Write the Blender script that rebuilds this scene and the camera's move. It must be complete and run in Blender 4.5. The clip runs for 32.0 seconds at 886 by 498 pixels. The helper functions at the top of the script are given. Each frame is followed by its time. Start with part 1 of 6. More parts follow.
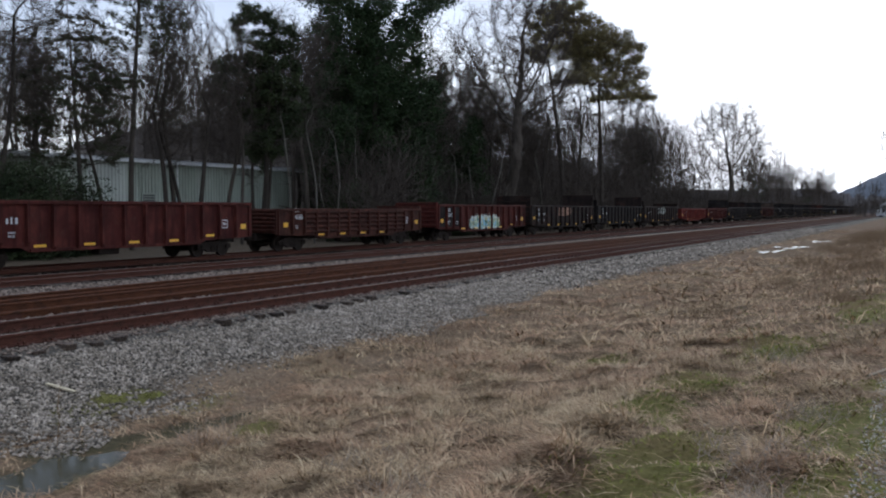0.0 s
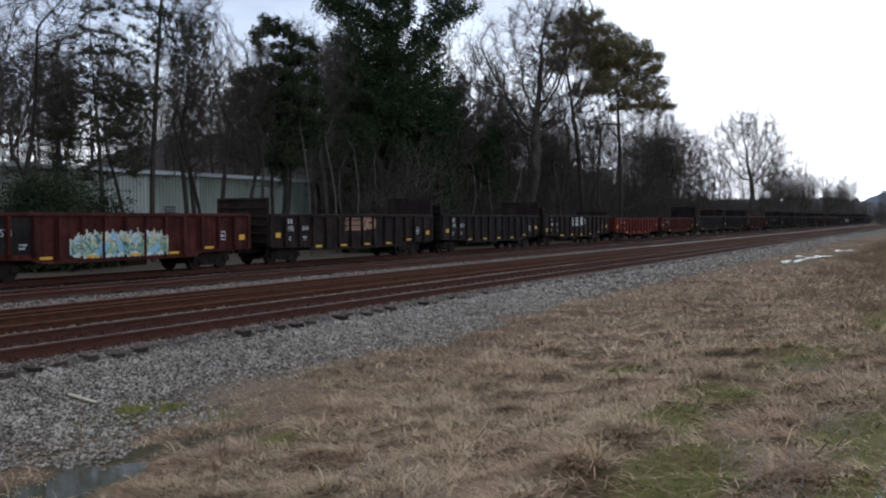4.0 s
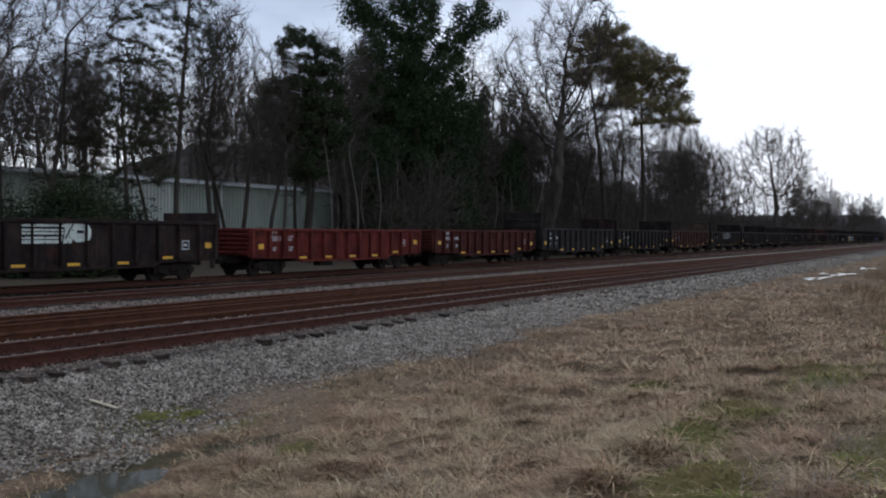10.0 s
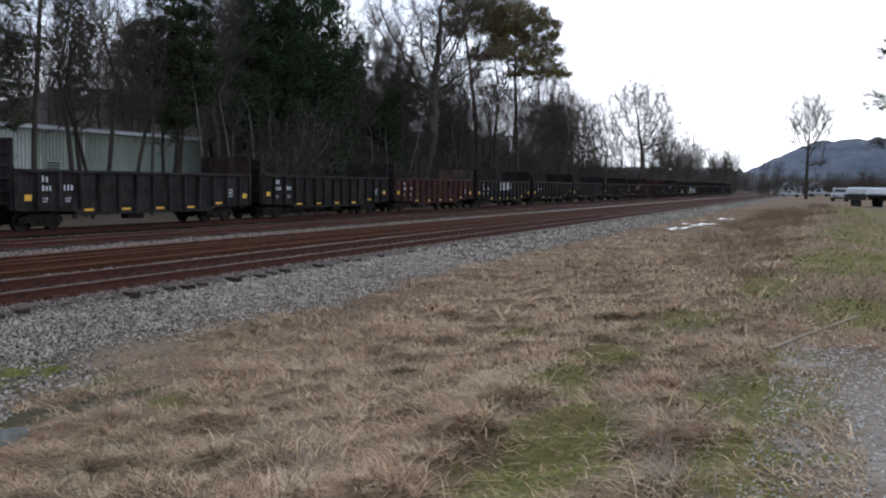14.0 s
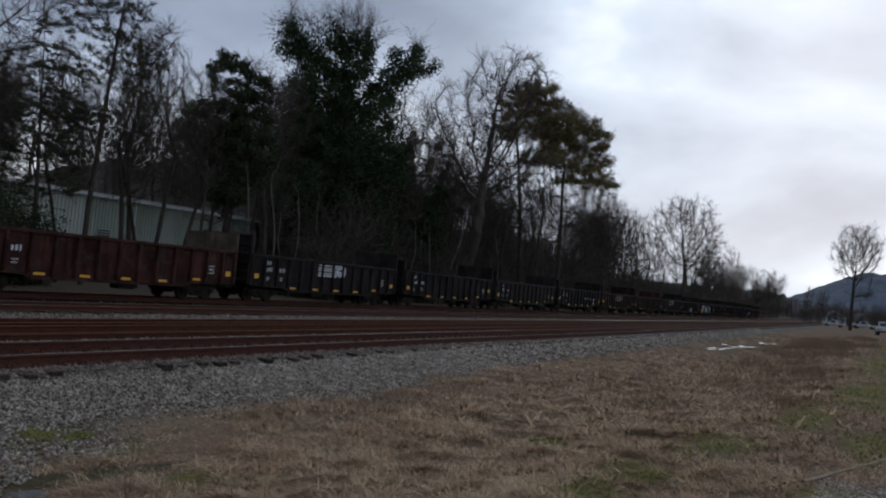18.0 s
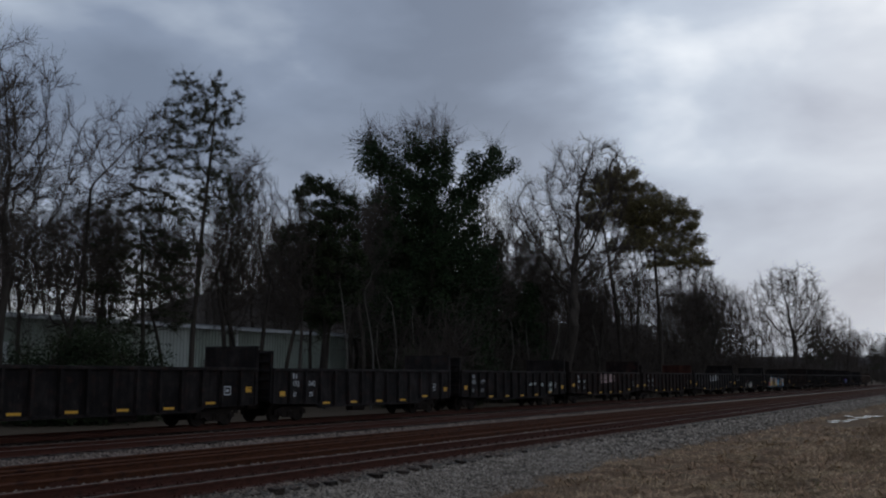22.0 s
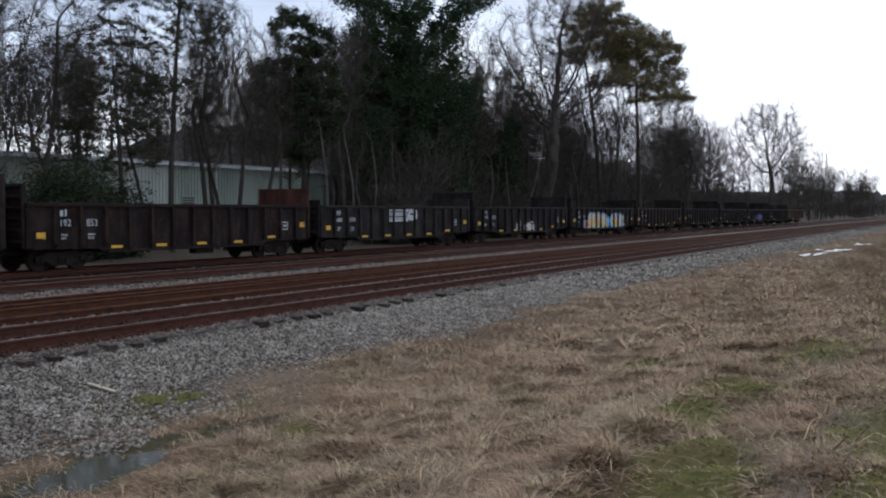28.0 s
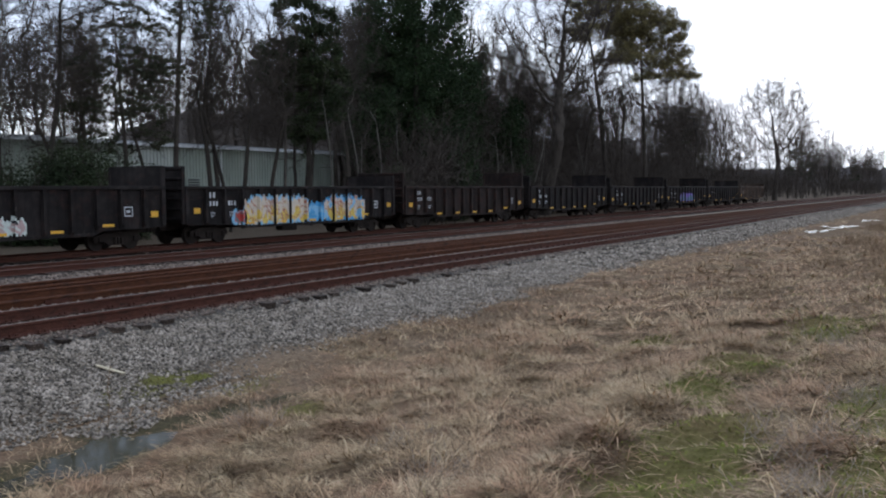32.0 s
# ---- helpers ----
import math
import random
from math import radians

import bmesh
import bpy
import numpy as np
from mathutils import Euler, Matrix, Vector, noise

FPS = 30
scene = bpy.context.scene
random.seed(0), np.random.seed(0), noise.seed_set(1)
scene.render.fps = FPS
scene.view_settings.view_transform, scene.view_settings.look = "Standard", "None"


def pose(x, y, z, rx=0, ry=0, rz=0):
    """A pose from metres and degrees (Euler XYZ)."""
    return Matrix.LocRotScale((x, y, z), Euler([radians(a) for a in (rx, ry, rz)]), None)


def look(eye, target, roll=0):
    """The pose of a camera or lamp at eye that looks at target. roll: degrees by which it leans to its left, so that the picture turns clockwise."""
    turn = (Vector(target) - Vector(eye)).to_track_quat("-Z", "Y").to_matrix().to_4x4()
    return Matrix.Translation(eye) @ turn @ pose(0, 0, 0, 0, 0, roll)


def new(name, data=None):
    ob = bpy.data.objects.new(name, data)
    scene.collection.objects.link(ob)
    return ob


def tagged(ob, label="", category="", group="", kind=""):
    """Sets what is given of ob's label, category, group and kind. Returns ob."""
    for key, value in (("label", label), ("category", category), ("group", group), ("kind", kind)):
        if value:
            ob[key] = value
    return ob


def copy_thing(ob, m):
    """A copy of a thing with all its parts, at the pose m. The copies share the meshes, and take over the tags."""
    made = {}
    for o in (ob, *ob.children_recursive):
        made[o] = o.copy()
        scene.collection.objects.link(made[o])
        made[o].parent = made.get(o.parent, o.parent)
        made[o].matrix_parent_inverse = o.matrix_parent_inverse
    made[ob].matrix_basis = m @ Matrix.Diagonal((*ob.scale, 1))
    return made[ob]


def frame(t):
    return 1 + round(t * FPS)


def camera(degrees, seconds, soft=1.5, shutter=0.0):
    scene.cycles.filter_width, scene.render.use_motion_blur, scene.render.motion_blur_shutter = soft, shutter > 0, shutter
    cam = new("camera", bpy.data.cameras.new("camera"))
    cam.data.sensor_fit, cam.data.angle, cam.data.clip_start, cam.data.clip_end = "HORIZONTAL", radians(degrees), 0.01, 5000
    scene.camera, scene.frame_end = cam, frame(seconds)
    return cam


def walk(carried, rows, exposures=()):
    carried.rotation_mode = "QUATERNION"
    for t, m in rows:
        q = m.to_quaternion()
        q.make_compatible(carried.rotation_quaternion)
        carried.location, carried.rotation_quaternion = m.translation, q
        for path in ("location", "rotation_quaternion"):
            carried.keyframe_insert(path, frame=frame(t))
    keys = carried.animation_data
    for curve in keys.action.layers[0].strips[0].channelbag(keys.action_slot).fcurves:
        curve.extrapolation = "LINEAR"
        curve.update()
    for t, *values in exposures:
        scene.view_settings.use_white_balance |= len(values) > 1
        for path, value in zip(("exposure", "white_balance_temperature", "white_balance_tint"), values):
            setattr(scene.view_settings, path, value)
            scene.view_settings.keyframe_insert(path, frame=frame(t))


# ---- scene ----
EYE = Vector((0.0, 0.0, 1.65))
cam = camera(50.0, 32.0, soft=2.1)
ROWS = [
    (0, 27.00, -2.40, 0.00), (0.5, 27.24, -2.29, 0.09), (1, 27.26, -2.53, -0.04), (1.5, 27.56, -2.64, -0.14),
    (2, 27.87, -2.61, -0.37), (2.5, 27.72, -2.41, -0.26), (3, 27.97, -2.12, -0.12), (3.5, 28.14, -1.74, -0.25),
    (5.5, 28.29, -2.11, 0.08), (6, 28.31, -2.21, 0.22), (6.5, 28.45, -2.17, 0.05), (7, 28.83, -2.61, 0.15),
    (7.5, 28.96, -2.12, 0.07), (8, 29.45, -1.96, -0.00), (8.5, 29.48, -2.03, -0.13), (9, 29.52, -1.53, -0.20),
    (9.5, 29.35, -0.93, -0.08), (10, 29.44, -1.06, 0.57), (10.5, 30.06, 1.73, -0.40), (11, 29.16, 2.44, -0.51),
    (11.5, 24.46, 0.65, 0.55), (12, 23.91, 0.71, -0.91), (12.5, 23.94, -0.83, 0.71), (13, 22.26, -3.56, 1.61),
    (13.5, 21.93, -4.56, 1.47), (14, 21.88, -3.96, 0.86), (14.5, 22.31, -4.14, 1.11), (16.5, 24.26, -2.19, 0.69),
    (17, 24.93, 1.25, 1.59), (17.5, 22.83, 1.37, 4.33), (18, 24.52, 1.79, 5.75), (18.5, 24.13, 4.19, 2.54),
    (19, 25.73, 5.83, 1.31), (19.5, 25.00, 4.97, 0.15), (20, 24.63, 4.91, -0.21), (20.5, 24.22, 5.05, -0.15),
    (21, 27.00, 5.92, -0.59), (21.5, 29.45, 8.15, 0.21), (22, 30.42, 7.58, 0.17), (22.5, 31.49, 8.33, -1.13),
    (23, 31.12, 7.17, -0.23), (23.5, 29.70, 2.01, 0.55), (24, 28.70, 0.18, 0.30), (24.5, 28.55, -0.59, 0.17),
    (25, 28.62, -1.65, 0.09), (25.5, 28.65, -1.80, -0.13), (27.5, 29.19, -1.98, 0.03), (28, 29.20, -2.26, -0.03),
    (28.5, 29.29, -2.40, 0.18), (29, 29.22, -2.61, 0.36), (29.5, 29.16, -2.49, 0.36), (30, 29.06, -2.86, 0.50),
    (30.5, 29.03, -2.59, 0.21), (31, 29.10, -2.73, 0.05), (31.5, 29.42, -3.00, -0.50), (32, 29.54, -3.47, -0.51),
]


def aim(yaw, pitch, roll):
    y, p = radians(yaw), radians(pitch)
    ahead = Vector((-math.sin(y) * math.cos(p), math.cos(y) * math.cos(p), math.sin(p)))
    return look(EYE, EYE + ahead, roll)


EXPOSURES = [(0.0, 0.58), (9.5, 0.47), (11.0, -0.06), (12.6, -0.1), (13.05, 0.08), (13.6, 0.72), (14.2, 0.85), (16.4, 0.6), (17.5, 0.0), (19.0, -0.65),
             (22.5, -0.75), (23.0, -0.75), (24.0, -0.15), (25.0, 0.25), (27.5, 0.5), (32.0, 0.72)]
walk(cam, [(t, aim(yaw, pitch, roll)) for t, yaw, pitch, roll in ROWS], EXPOSURES)

# ---- sky and sun: a broken overcast with the sun behind thin cloud over the line's far end ----
SUN_YAW, SUN_UP = 2.0, 20.0
world = bpy.data.worlds.new("overcast_sky")
scene.world = world
world.use_nodes = True


def nodes_of(tree):
    tree.nodes.clear()
    def add(kind, **values):
        n = tree.nodes.new(kind)
        for k, v in values.items():
            if k == "op":
                n.operation = v
            elif k == "blend":
                n.data_type, n.blend_type = "RGBA", v
            elif k in n.inputs:
                n.inputs[k].default_value = v
        return n
    return add, tree.links.new


def math_node(add, link, op, a, b=None):
    n = add("ShaderNodeMath", op=op)
    for i, v in enumerate((a, b)):
        if v is None:
            continue
        if isinstance(v, (int, float)):
            n.inputs[i].default_value = v
        else:
            link(v, n.inputs[i])
    return n.outputs[0]


def ramp(add, link, fac, stops):
    n = add("ShaderNodeValToRGB")
    e = n.color_ramp.elements
    while len(e) < len(stops):
        e.new(0.5)
    for el, (at, c) in zip(e, stops):
        el.position, el.color = at, (*c, 1) if len(c) == 3 else c
    link(fac, n.inputs[0])
    return n.outputs[0]


def mix(add, link, fac, a, b, blend="MIX"):
    n = add("ShaderNodeMix", blend=blend)
    for i, v in ((0, fac), (6, a), (7, b)):
        if isinstance(v, (int, float)):
            n.inputs[i].default_value = v
        elif isinstance(v, tuple):
            n.inputs[i].default_value = (*v, 1)
        else:
            link(v, n.inputs[i])
    return n.outputs[2]


def build_sky():
    add, link = nodes_of(world.node_tree)
    sky = add("ShaderNodeTexSky")
    sky.sky_type, sky.sun_disc = "NISHITA", False
    sky.sun_elevation, sky.sun_rotation = radians(SUN_UP), radians(-SUN_YAW)
    sky.air_density, sky.dust_density = 1.0, 3.0
    co = add("ShaderNodeTexCoord").outputs["Generated"]
    mp = add("ShaderNodeMapping")
    mp.inputs["Scale"].default_value = (1.0, 1.0, 2.1)
    mp.inputs["Location"].default_value = (0.35, 0.0, 0.6)
    link(co, mp.inputs[0])
    n1 = add("ShaderNodeTexNoise", Scale=3.2, Detail=5.0, Roughness=0.48, Distortion=0.15)
    link(mp.outputs[0], n1.inputs["Vector"])
    # brighter round the veiled sun, slate grey away from it and overhead
    y, p = radians(SUN_YAW), radians(SUN_UP)
    dot = add("ShaderNodeVectorMath", op="DOT_PRODUCT")
    link(co, dot.inputs[0])
    dot.inputs[1].default_value = (-math.sin(y) * math.cos(p), math.cos(y) * math.cos(p), math.sin(p))
    uneven = math_node(add, link, "ADD", dot.outputs["Value"], math_node(add, link, "MULTIPLY", math_node(add, link, "SUBTRACT", n1.outputs["Fac"], 0.5), 0.24))
    glow = ramp(add, link, uneven, [(0.86, (0, 0, 0)), (0.925, (0.24, 0.24, 0.24)), (0.965, (0.8, 0.8, 0.8)), (0.995, (0.92, 0.92, 0.92))])
    sep = add("ShaderNodeSeparateXYZ")
    link(co, sep.inputs[0])
    low = ramp(add, link, sep.outputs["Z"], [(0.06, (1, 1, 1)), (0.27, (0, 0, 0))])
    slate = ramp(add, link, n1.outputs["Fac"], [(0.36, (0.30, 0.375, 0.52)), (0.5, (0.415, 0.51, 0.69)), (0.64, (0.80, 0.92, 1.1))])
    pale = ramp(add, link, n1.outputs["Fac"], [(0.34, (0.55, 0.64, 0.82)), (0.5, (0.81, 0.91, 1.08)), (0.62, (1.2, 1.28, 1.38))])
    lit = ramp(add, link, n1.outputs["Fac"], [(0.38, (0.57, 0.72, 0.98)), (0.54, (0.84, 1.0, 1.23)), (0.70, (1.54, 1.65, 1.78))])
    cloud = mix(add, link, glow, mix(add, link, low, slate, pale), lit)
    clear = mix(add, link, 1.0, sky.outputs[0], (0.1, 0.1, 0.1), "MULTIPLY")
    out = mix(add, link, 0.94, clear, cloud)
    bg = add("ShaderNodeBackground", Strength=1.0)
    link(out, bg.inputs[0])
    link(bg.outputs[0], add("ShaderNodeOutputWorld").inputs[0])


build_sky()
sun = new("sun", bpy.data.lights.new("sun", "SUN"))
sun.data.energy, sun.data.angle, sun.data.color = 0.25, radians(60), (1.0, 0.97, 0.92)
y, p = radians(SUN_YAW), radians(SUN_UP)
sun.matrix_world = look((0, 0, 60), Vector((0, 0, 60)) - Vector((-math.sin(y) * math.cos(p), math.cos(y) * math.cos(p), math.sin(p))))

# ---- materials ----
def material(name, colors, scale=4.0, rough=0.8, metal=0.0, bump=0.0, bump_scale=30.0, stretch=(1, 1, 1), detail_tint=None, detail_amount=0.0, random_tint=0.0, island=0.0):
    """Noise between two colours, a second finer noise, relief, and variation from object to object."""
    m = bpy.data.materials.new(name)
    m.use_nodes = True
    add, link = nodes_of(m.node_tree)
    co = add("ShaderNodeTexCoord").outputs["Object"]
    mp = add("ShaderNodeMapping")
    mp.inputs["Scale"].default_value = stretch
    link(co, mp.inputs[0])
    n1 = add("ShaderNodeTexNoise", Scale=scale, Detail=6.0, Roughness=0.6)
    link(mp.outputs[0], n1.inputs["Vector"])
    stops = [(0.32 + 0.36 * i / (len(colors) - 1), c) for i, c in enumerate(colors)]
    col = ramp(add, link, n1.outputs["Fac"], stops)
    if detail_tint:
        n2 = add("ShaderNodeTexNoise", Scale=scale * 6.3, Detail=4.0, Roughness=0.7)
        link(mp.outputs[0], n2.inputs["Vector"])
        f = ramp(add, link, n2.outputs["Fac"], [(0.5, (0, 0, 0)), (0.68, (detail_amount,) * 3)])
        col = mix(add, link, f, col, detail_tint)
    if random_tint or island:
        src = add("ShaderNodeObjectInfo").outputs["Random"] if random_tint else add("ShaderNodeNewGeometry").outputs["Random Per Island"]
        amount = random_tint or island
        v = ramp(add, link, src, [(0.0, (1 - amount,) * 3), (1.0, (1 + amount,) * 3)])
        col = mix(add, link, 1.0, col, v, "MULTIPLY")
    b = add("ShaderNodeBsdfPrincipled", Roughness=rough, Metallic=metal, **{"Specular IOR Level": 0.15 if rough >= 0.75 else 0.3 if rough >= 0.6 else 0.5})
    link(col, b.inputs["Base Color"])
    if bump:
        n3 = add("ShaderNodeTexNoise", Scale=bump_scale, Detail=5.0, Roughness=0.65)
        link(mp.outputs[0], n3.inputs["Vector"])
        bp = add("ShaderNodeBump", Strength=bump, Distance=0.03)
        link(n3.outputs["Fac"], bp.inputs["Height"])
        link(bp.outputs[0], b.inputs["Normal"])
    link(b.outputs[0], add("ShaderNodeOutputMaterial").inputs[0])
    return m


RUST_RAIL = material("rusty_rail", [(0.045, 0.016, 0.011), (0.078, 0.028, 0.019), (0.032, 0.015, 0.011)], 9, 0.85, 0.0, 0.4, 60, (1, 0.35, 1), (0.13, 0.06, 0.036), 0.6)
ORANGE_RAIL = material("orange_rust_rail", [(0.040, 0.014, 0.008), (0.085, 0.030, 0.014), (0.03, 0.012, 0.008)], 8, 0.85, 0.0, 0.4, 60, (1, 0.3, 1), (0.14, 0.06, 0.028), 0.6)
RAIL_HEAD = material("worn_rail_head", [(0.22, 0.17, 0.135), (0.42, 0.36, 0.31)], 5, 0.5, 0.3, 0.1, 60, (1, 0.1, 1), (0.10, 0.05, 0.03), 0.6)
TIE = material("creosoted_wood", [(0.016, 0.012, 0.009), (0.045, 0.032, 0.024)], 5, 0.9, 0, 0.6, 40, (0.2, 1, 1), (0.17, 0.125, 0.10), 0.8, random_tint=0.5)
TIE_TOP = material("dusty_tie_top", [(0.045, 0.033, 0.026), (0.11, 0.082, 0.066)], 5, 0.95, 0, 0.6, 40, (0.2, 1, 1), (0.03, 0.022, 0.018), 0.7, random_tint=0.4)
STONE = material("ballast_stone", [(0.165, 0.135, 0.105), (0.34, 0.285, 0.232)], 3, 0.9, 0, 0.3, 60, island=0.75)
DUSTY_STONE = material("dusty_ballast_stone", [(0.11, 0.082, 0.066), (0.245, 0.188, 0.152)], 3, 0.95, 0, 0.3, 60, island=0.6)
GRAVEL = material("pale_gravel", [(0.30, 0.265, 0.225), (0.52, 0.47, 0.41)], 3, 0.95, 0, 0.3, 60, island=0.45)
STEEL_DARK = material("sooty_steel", [(0.012, 0.0095, 0.008), (0.026, 0.019, 0.016)], 5, 0.75, 0.1, 0.2, 40, detail_tint=(0.07, 0.04, 0.025), detail_amount=0.5)
YELLOW = material("yellow_reflector", [(0.62, 0.30, 0.02), (0.78, 0.42, 0.03)], 9, 0.5)
WHITE_MARK = material("white_stencil_paint", [(0.42, 0.42, 0.42), (0.62, 0.62, 0.62)], 12, 0.7)
BARK = material("grey_brown_bark", [(0.032, 0.026, 0.021), (0.072, 0.059, 0.048)], 3, 0.95, 0, 0.5, 14, (1, 1, 0.3), random_tint=0.3)
PALE_BARK = material("pale_bark", [(0.085, 0.075, 0.063), (0.17, 0.155, 0.135)], 3, 0.9, 0, 0.4, 14, (1, 1, 0.3), (0.1, 0.08, 0.07), 0.5)
TWIG = material("bare_twig", [(0.042, 0.033, 0.027), (0.078, 0.062, 0.05)], 1.0, 0.95, island=0.25)
DRY_GRASS = material("dry_grass_blade", [(0.20, 0.129, 0.073), (0.36, 0.245, 0.142), (0.31, 0.183, 0.109), (0.45, 0.325, 0.202)], 0.6, 0.9, detail_tint=(0.58, 0.45, 0.28), detail_amount=0.75, island=0.7)
BROWN_WEED = material("brown_weed_stem", [(0.17, 0.105, 0.064), (0.27, 0.165, 0.098), (0.21, 0.12, 0.073)], 0.5, 0.9, island=0.6)
GREEN_GRASS = material("green_grass_blade", [(0.12, 0.135, 0.022), (0.23, 0.22, 0.055)], 0.7, 0.9, island=0.35)
IVY = material("ivy_leaf", [(0.016, 0.028, 0.012), (0.036, 0.056, 0.022)], 0.4, 0.75, island=0.4)
NEEDLE = material("pine_needle", [(0.12, 0.10, 0.042), (0.2, 0.165, 0.075)], 0.35, 0.8, island=0.35)
CEDAR = material("cedar_needle", [(0.02, 0.03, 0.014), (0.045, 0.055, 0.024)], 0.5, 0.85, island=0.35)
PINE_SPARSE = material("thin_pine_needle", [(0.03, 0.036, 0.02), (0.06, 0.06, 0.032)], 0.5, 0.85, island=0.35)


def car_paint(name, a, b, rust=(0.11, 0.05, 0.028), amount=0.5):
    """Old freight-car paint: faded patches, rust blotches, soot runs and chalky scuffs."""
    m = bpy.data.materials.new(name)
    m.use_nodes = True
    add, link = nodes_of(m.node_tree)
    co = add("ShaderNodeTexCoord").outputs["Object"]
    shift = add("ShaderNodeVectorMath", op="ADD")
    link(co, shift.inputs[0])
    each = add("ShaderNodeObjectInfo").outputs["Random"]
    spread = math_node(add, link, "MULTIPLY", each, 40.0)
    link(spread, shift.inputs[1])

    def spotted(scale, stretch, detail=5.0):
        mp = add("ShaderNodeMapping")
        mp.inputs["Scale"].default_value = stretch
        link(shift.outputs[0], mp.inputs[0])
        n = add("ShaderNodeTexNoise", Scale=scale, Detail=detail, Roughness=0.62)
        link(mp.outputs[0], n.inputs["Vector"])
        return n.outputs["Fac"]

    col = ramp(add, link, spotted(0.9, (1, 1, 1)), [(0.36, tuple(0.6 * v for v in a)), (0.5, a), (0.64, b)])
    worn = ramp(add, link, spotted(1.7, (1, 1, 1.4), 7.0), [(0.52, (0, 0, 0)), (0.66, (amount,) * 3)])
    col = mix(add, link, worn, col, rust)
    runs = ramp(add, link, spotted(2.6, (1, 1.6, 0.16)), [(0.46, (0, 0, 0)), (0.66, (0.7, 0.7, 0.7))])
    col = mix(add, link, runs, col, tuple(0.3 * v for v in a))
    scuff = ramp(add, link, spotted(9.0, (1, 1, 0.6)), [(0.62, (0, 0, 0)), (0.74, (0.28, 0.28, 0.28))])
    col = mix(add, link, scuff, col, (0.13, 0.10, 0.085))
    p = add("ShaderNodeBsdfPrincipled", Roughness=0.78, **{"Specular IOR Level": 0.12})
    link(col, p.inputs["Base Color"])
    bp = add("ShaderNodeBump", Strength=0.25, Distance=0.03)
    link(spotted(7.0, (1, 1, 0.4)), bp.inputs["Height"])
    link(bp.outputs[0], p.inputs["Normal"])
    link(p.outputs[0], add("ShaderNodeOutputMaterial").inputs[0])
    return m


PAINTS = {
    "maroon": car_paint("maroon_car_paint", (0.062, 0.014, 0.011), (0.095, 0.024, 0.018), (0.055, 0.02, 0.014)),
    "brown": car_paint("oxide_brown_car_paint", (0.050, 0.017, 0.012), (0.080, 0.028, 0.019), (0.05, 0.03, 0.02)),
    "red": car_paint("orange_red_car_paint", (0.115, 0.019, 0.014), (0.155, 0.030, 0.022), (0.07, 0.018, 0.013)),
    "black": car_paint("faded_black_car_paint", (0.0165, 0.0132, 0.0122), (0.030, 0.024, 0.022), (0.042, 0.02, 0.015), 0.5),
    "soot": car_paint("brown_black_car_paint", (0.0195, 0.0132, 0.0112), (0.034, 0.0235, 0.0195), (0.052, 0.021, 0.015), 0.6),
    "slate": car_paint("slate_grey_car_paint", (0.0215, 0.0180, 0.0170), (0.036, 0.030, 0.0285), (0.045, 0.022, 0.016), 0.45),
    "patch": car_paint("patched_maroon_car_paint", (0.038, 0.013, 0.010), (0.075, 0.024, 0.018), (0.055, 0.042, 0.035), 0.7),
    "weathered": car_paint("weathered_grey_car_paint", (0.065, 0.047, 0.036), (0.10, 0.072, 0.056)),
}
SPRAY = {k: material("spray_paint_" + k, [tuple(0.75 * v for v in c), c], 5, 0.6) for k, c in {
    "white": (0.62, 0.66, 0.60), "cream": (0.60, 0.58, 0.40), "green": (0.30, 0.42, 0.30), "yellow": (0.72, 0.50, 0.10), "peach": (0.64, 0.53, 0.42), "brick": (0.42, 0.16, 0.11), "blue": (0.07, 0.33, 0.60),
    "sky": (0.25, 0.5, 0.7), "red": (0.5, 0.07, 0.06), "purple": (0.2, 0.12, 0.42), "teal": (0.08, 0.2, 0.2), "pink": (0.5, 0.34, 0.32), "rust": (0.36, 0.19, 0.125), "black": (0.02, 0.02, 0.025)}.items()}


# ---- mesh helpers ----
def mesh_object(name, verts, faces, mat, parent=None, label="", smooth=False):
    me = bpy.data.meshes.new(name)
    me.from_pydata(verts, [], faces)
    me.materials.append(mat)
    if smooth:
        me.polygons.foreach_set("use_smooth", [True] * len(me.polygons))
    me.update()
    ob = new(name, me)
    ob.parent = parent
    if label:
        ob["label"] = label
    return ob


def part(name, bm, mat, parent, label=""):
    me = bpy.data.meshes.new(name)
    bm.to_mesh(me)
    bm.free()
    me.materials.append(mat)
    ob = new(name, me)
    ob.parent = parent
    if label:
        ob["label"] = label
    return ob


def box(bm, x0, x1, y0, y1, z0, z1, bevel=0.0):
    made = bmesh.ops.create_cube(bm, size=1, matrix=Matrix.Translation(((x0 + x1) / 2, (y0 + y1) / 2, (z0 + z1) / 2)) @ Matrix.Diagonal((x1 - x0, y1 - y0, z1 - z0, 1)))
    if bevel:
        edges = list({e for v in made["verts"] for e in v.link_edges})
        bmesh.ops.bevel(bm, geom=edges, offset=bevel, segments=1, affect="EDGES")
    return bm


def boxed(name, dims, mat, parent, label="", bevel=0.0):
    return part(name, box(bmesh.new(), *dims, bevel=bevel), mat, parent, label)


def empty(name, m=None):
    ob = new(name)
    ob.empty_display_size = 0.2
    if m is not None:
        ob.matrix_world = m
    return ob

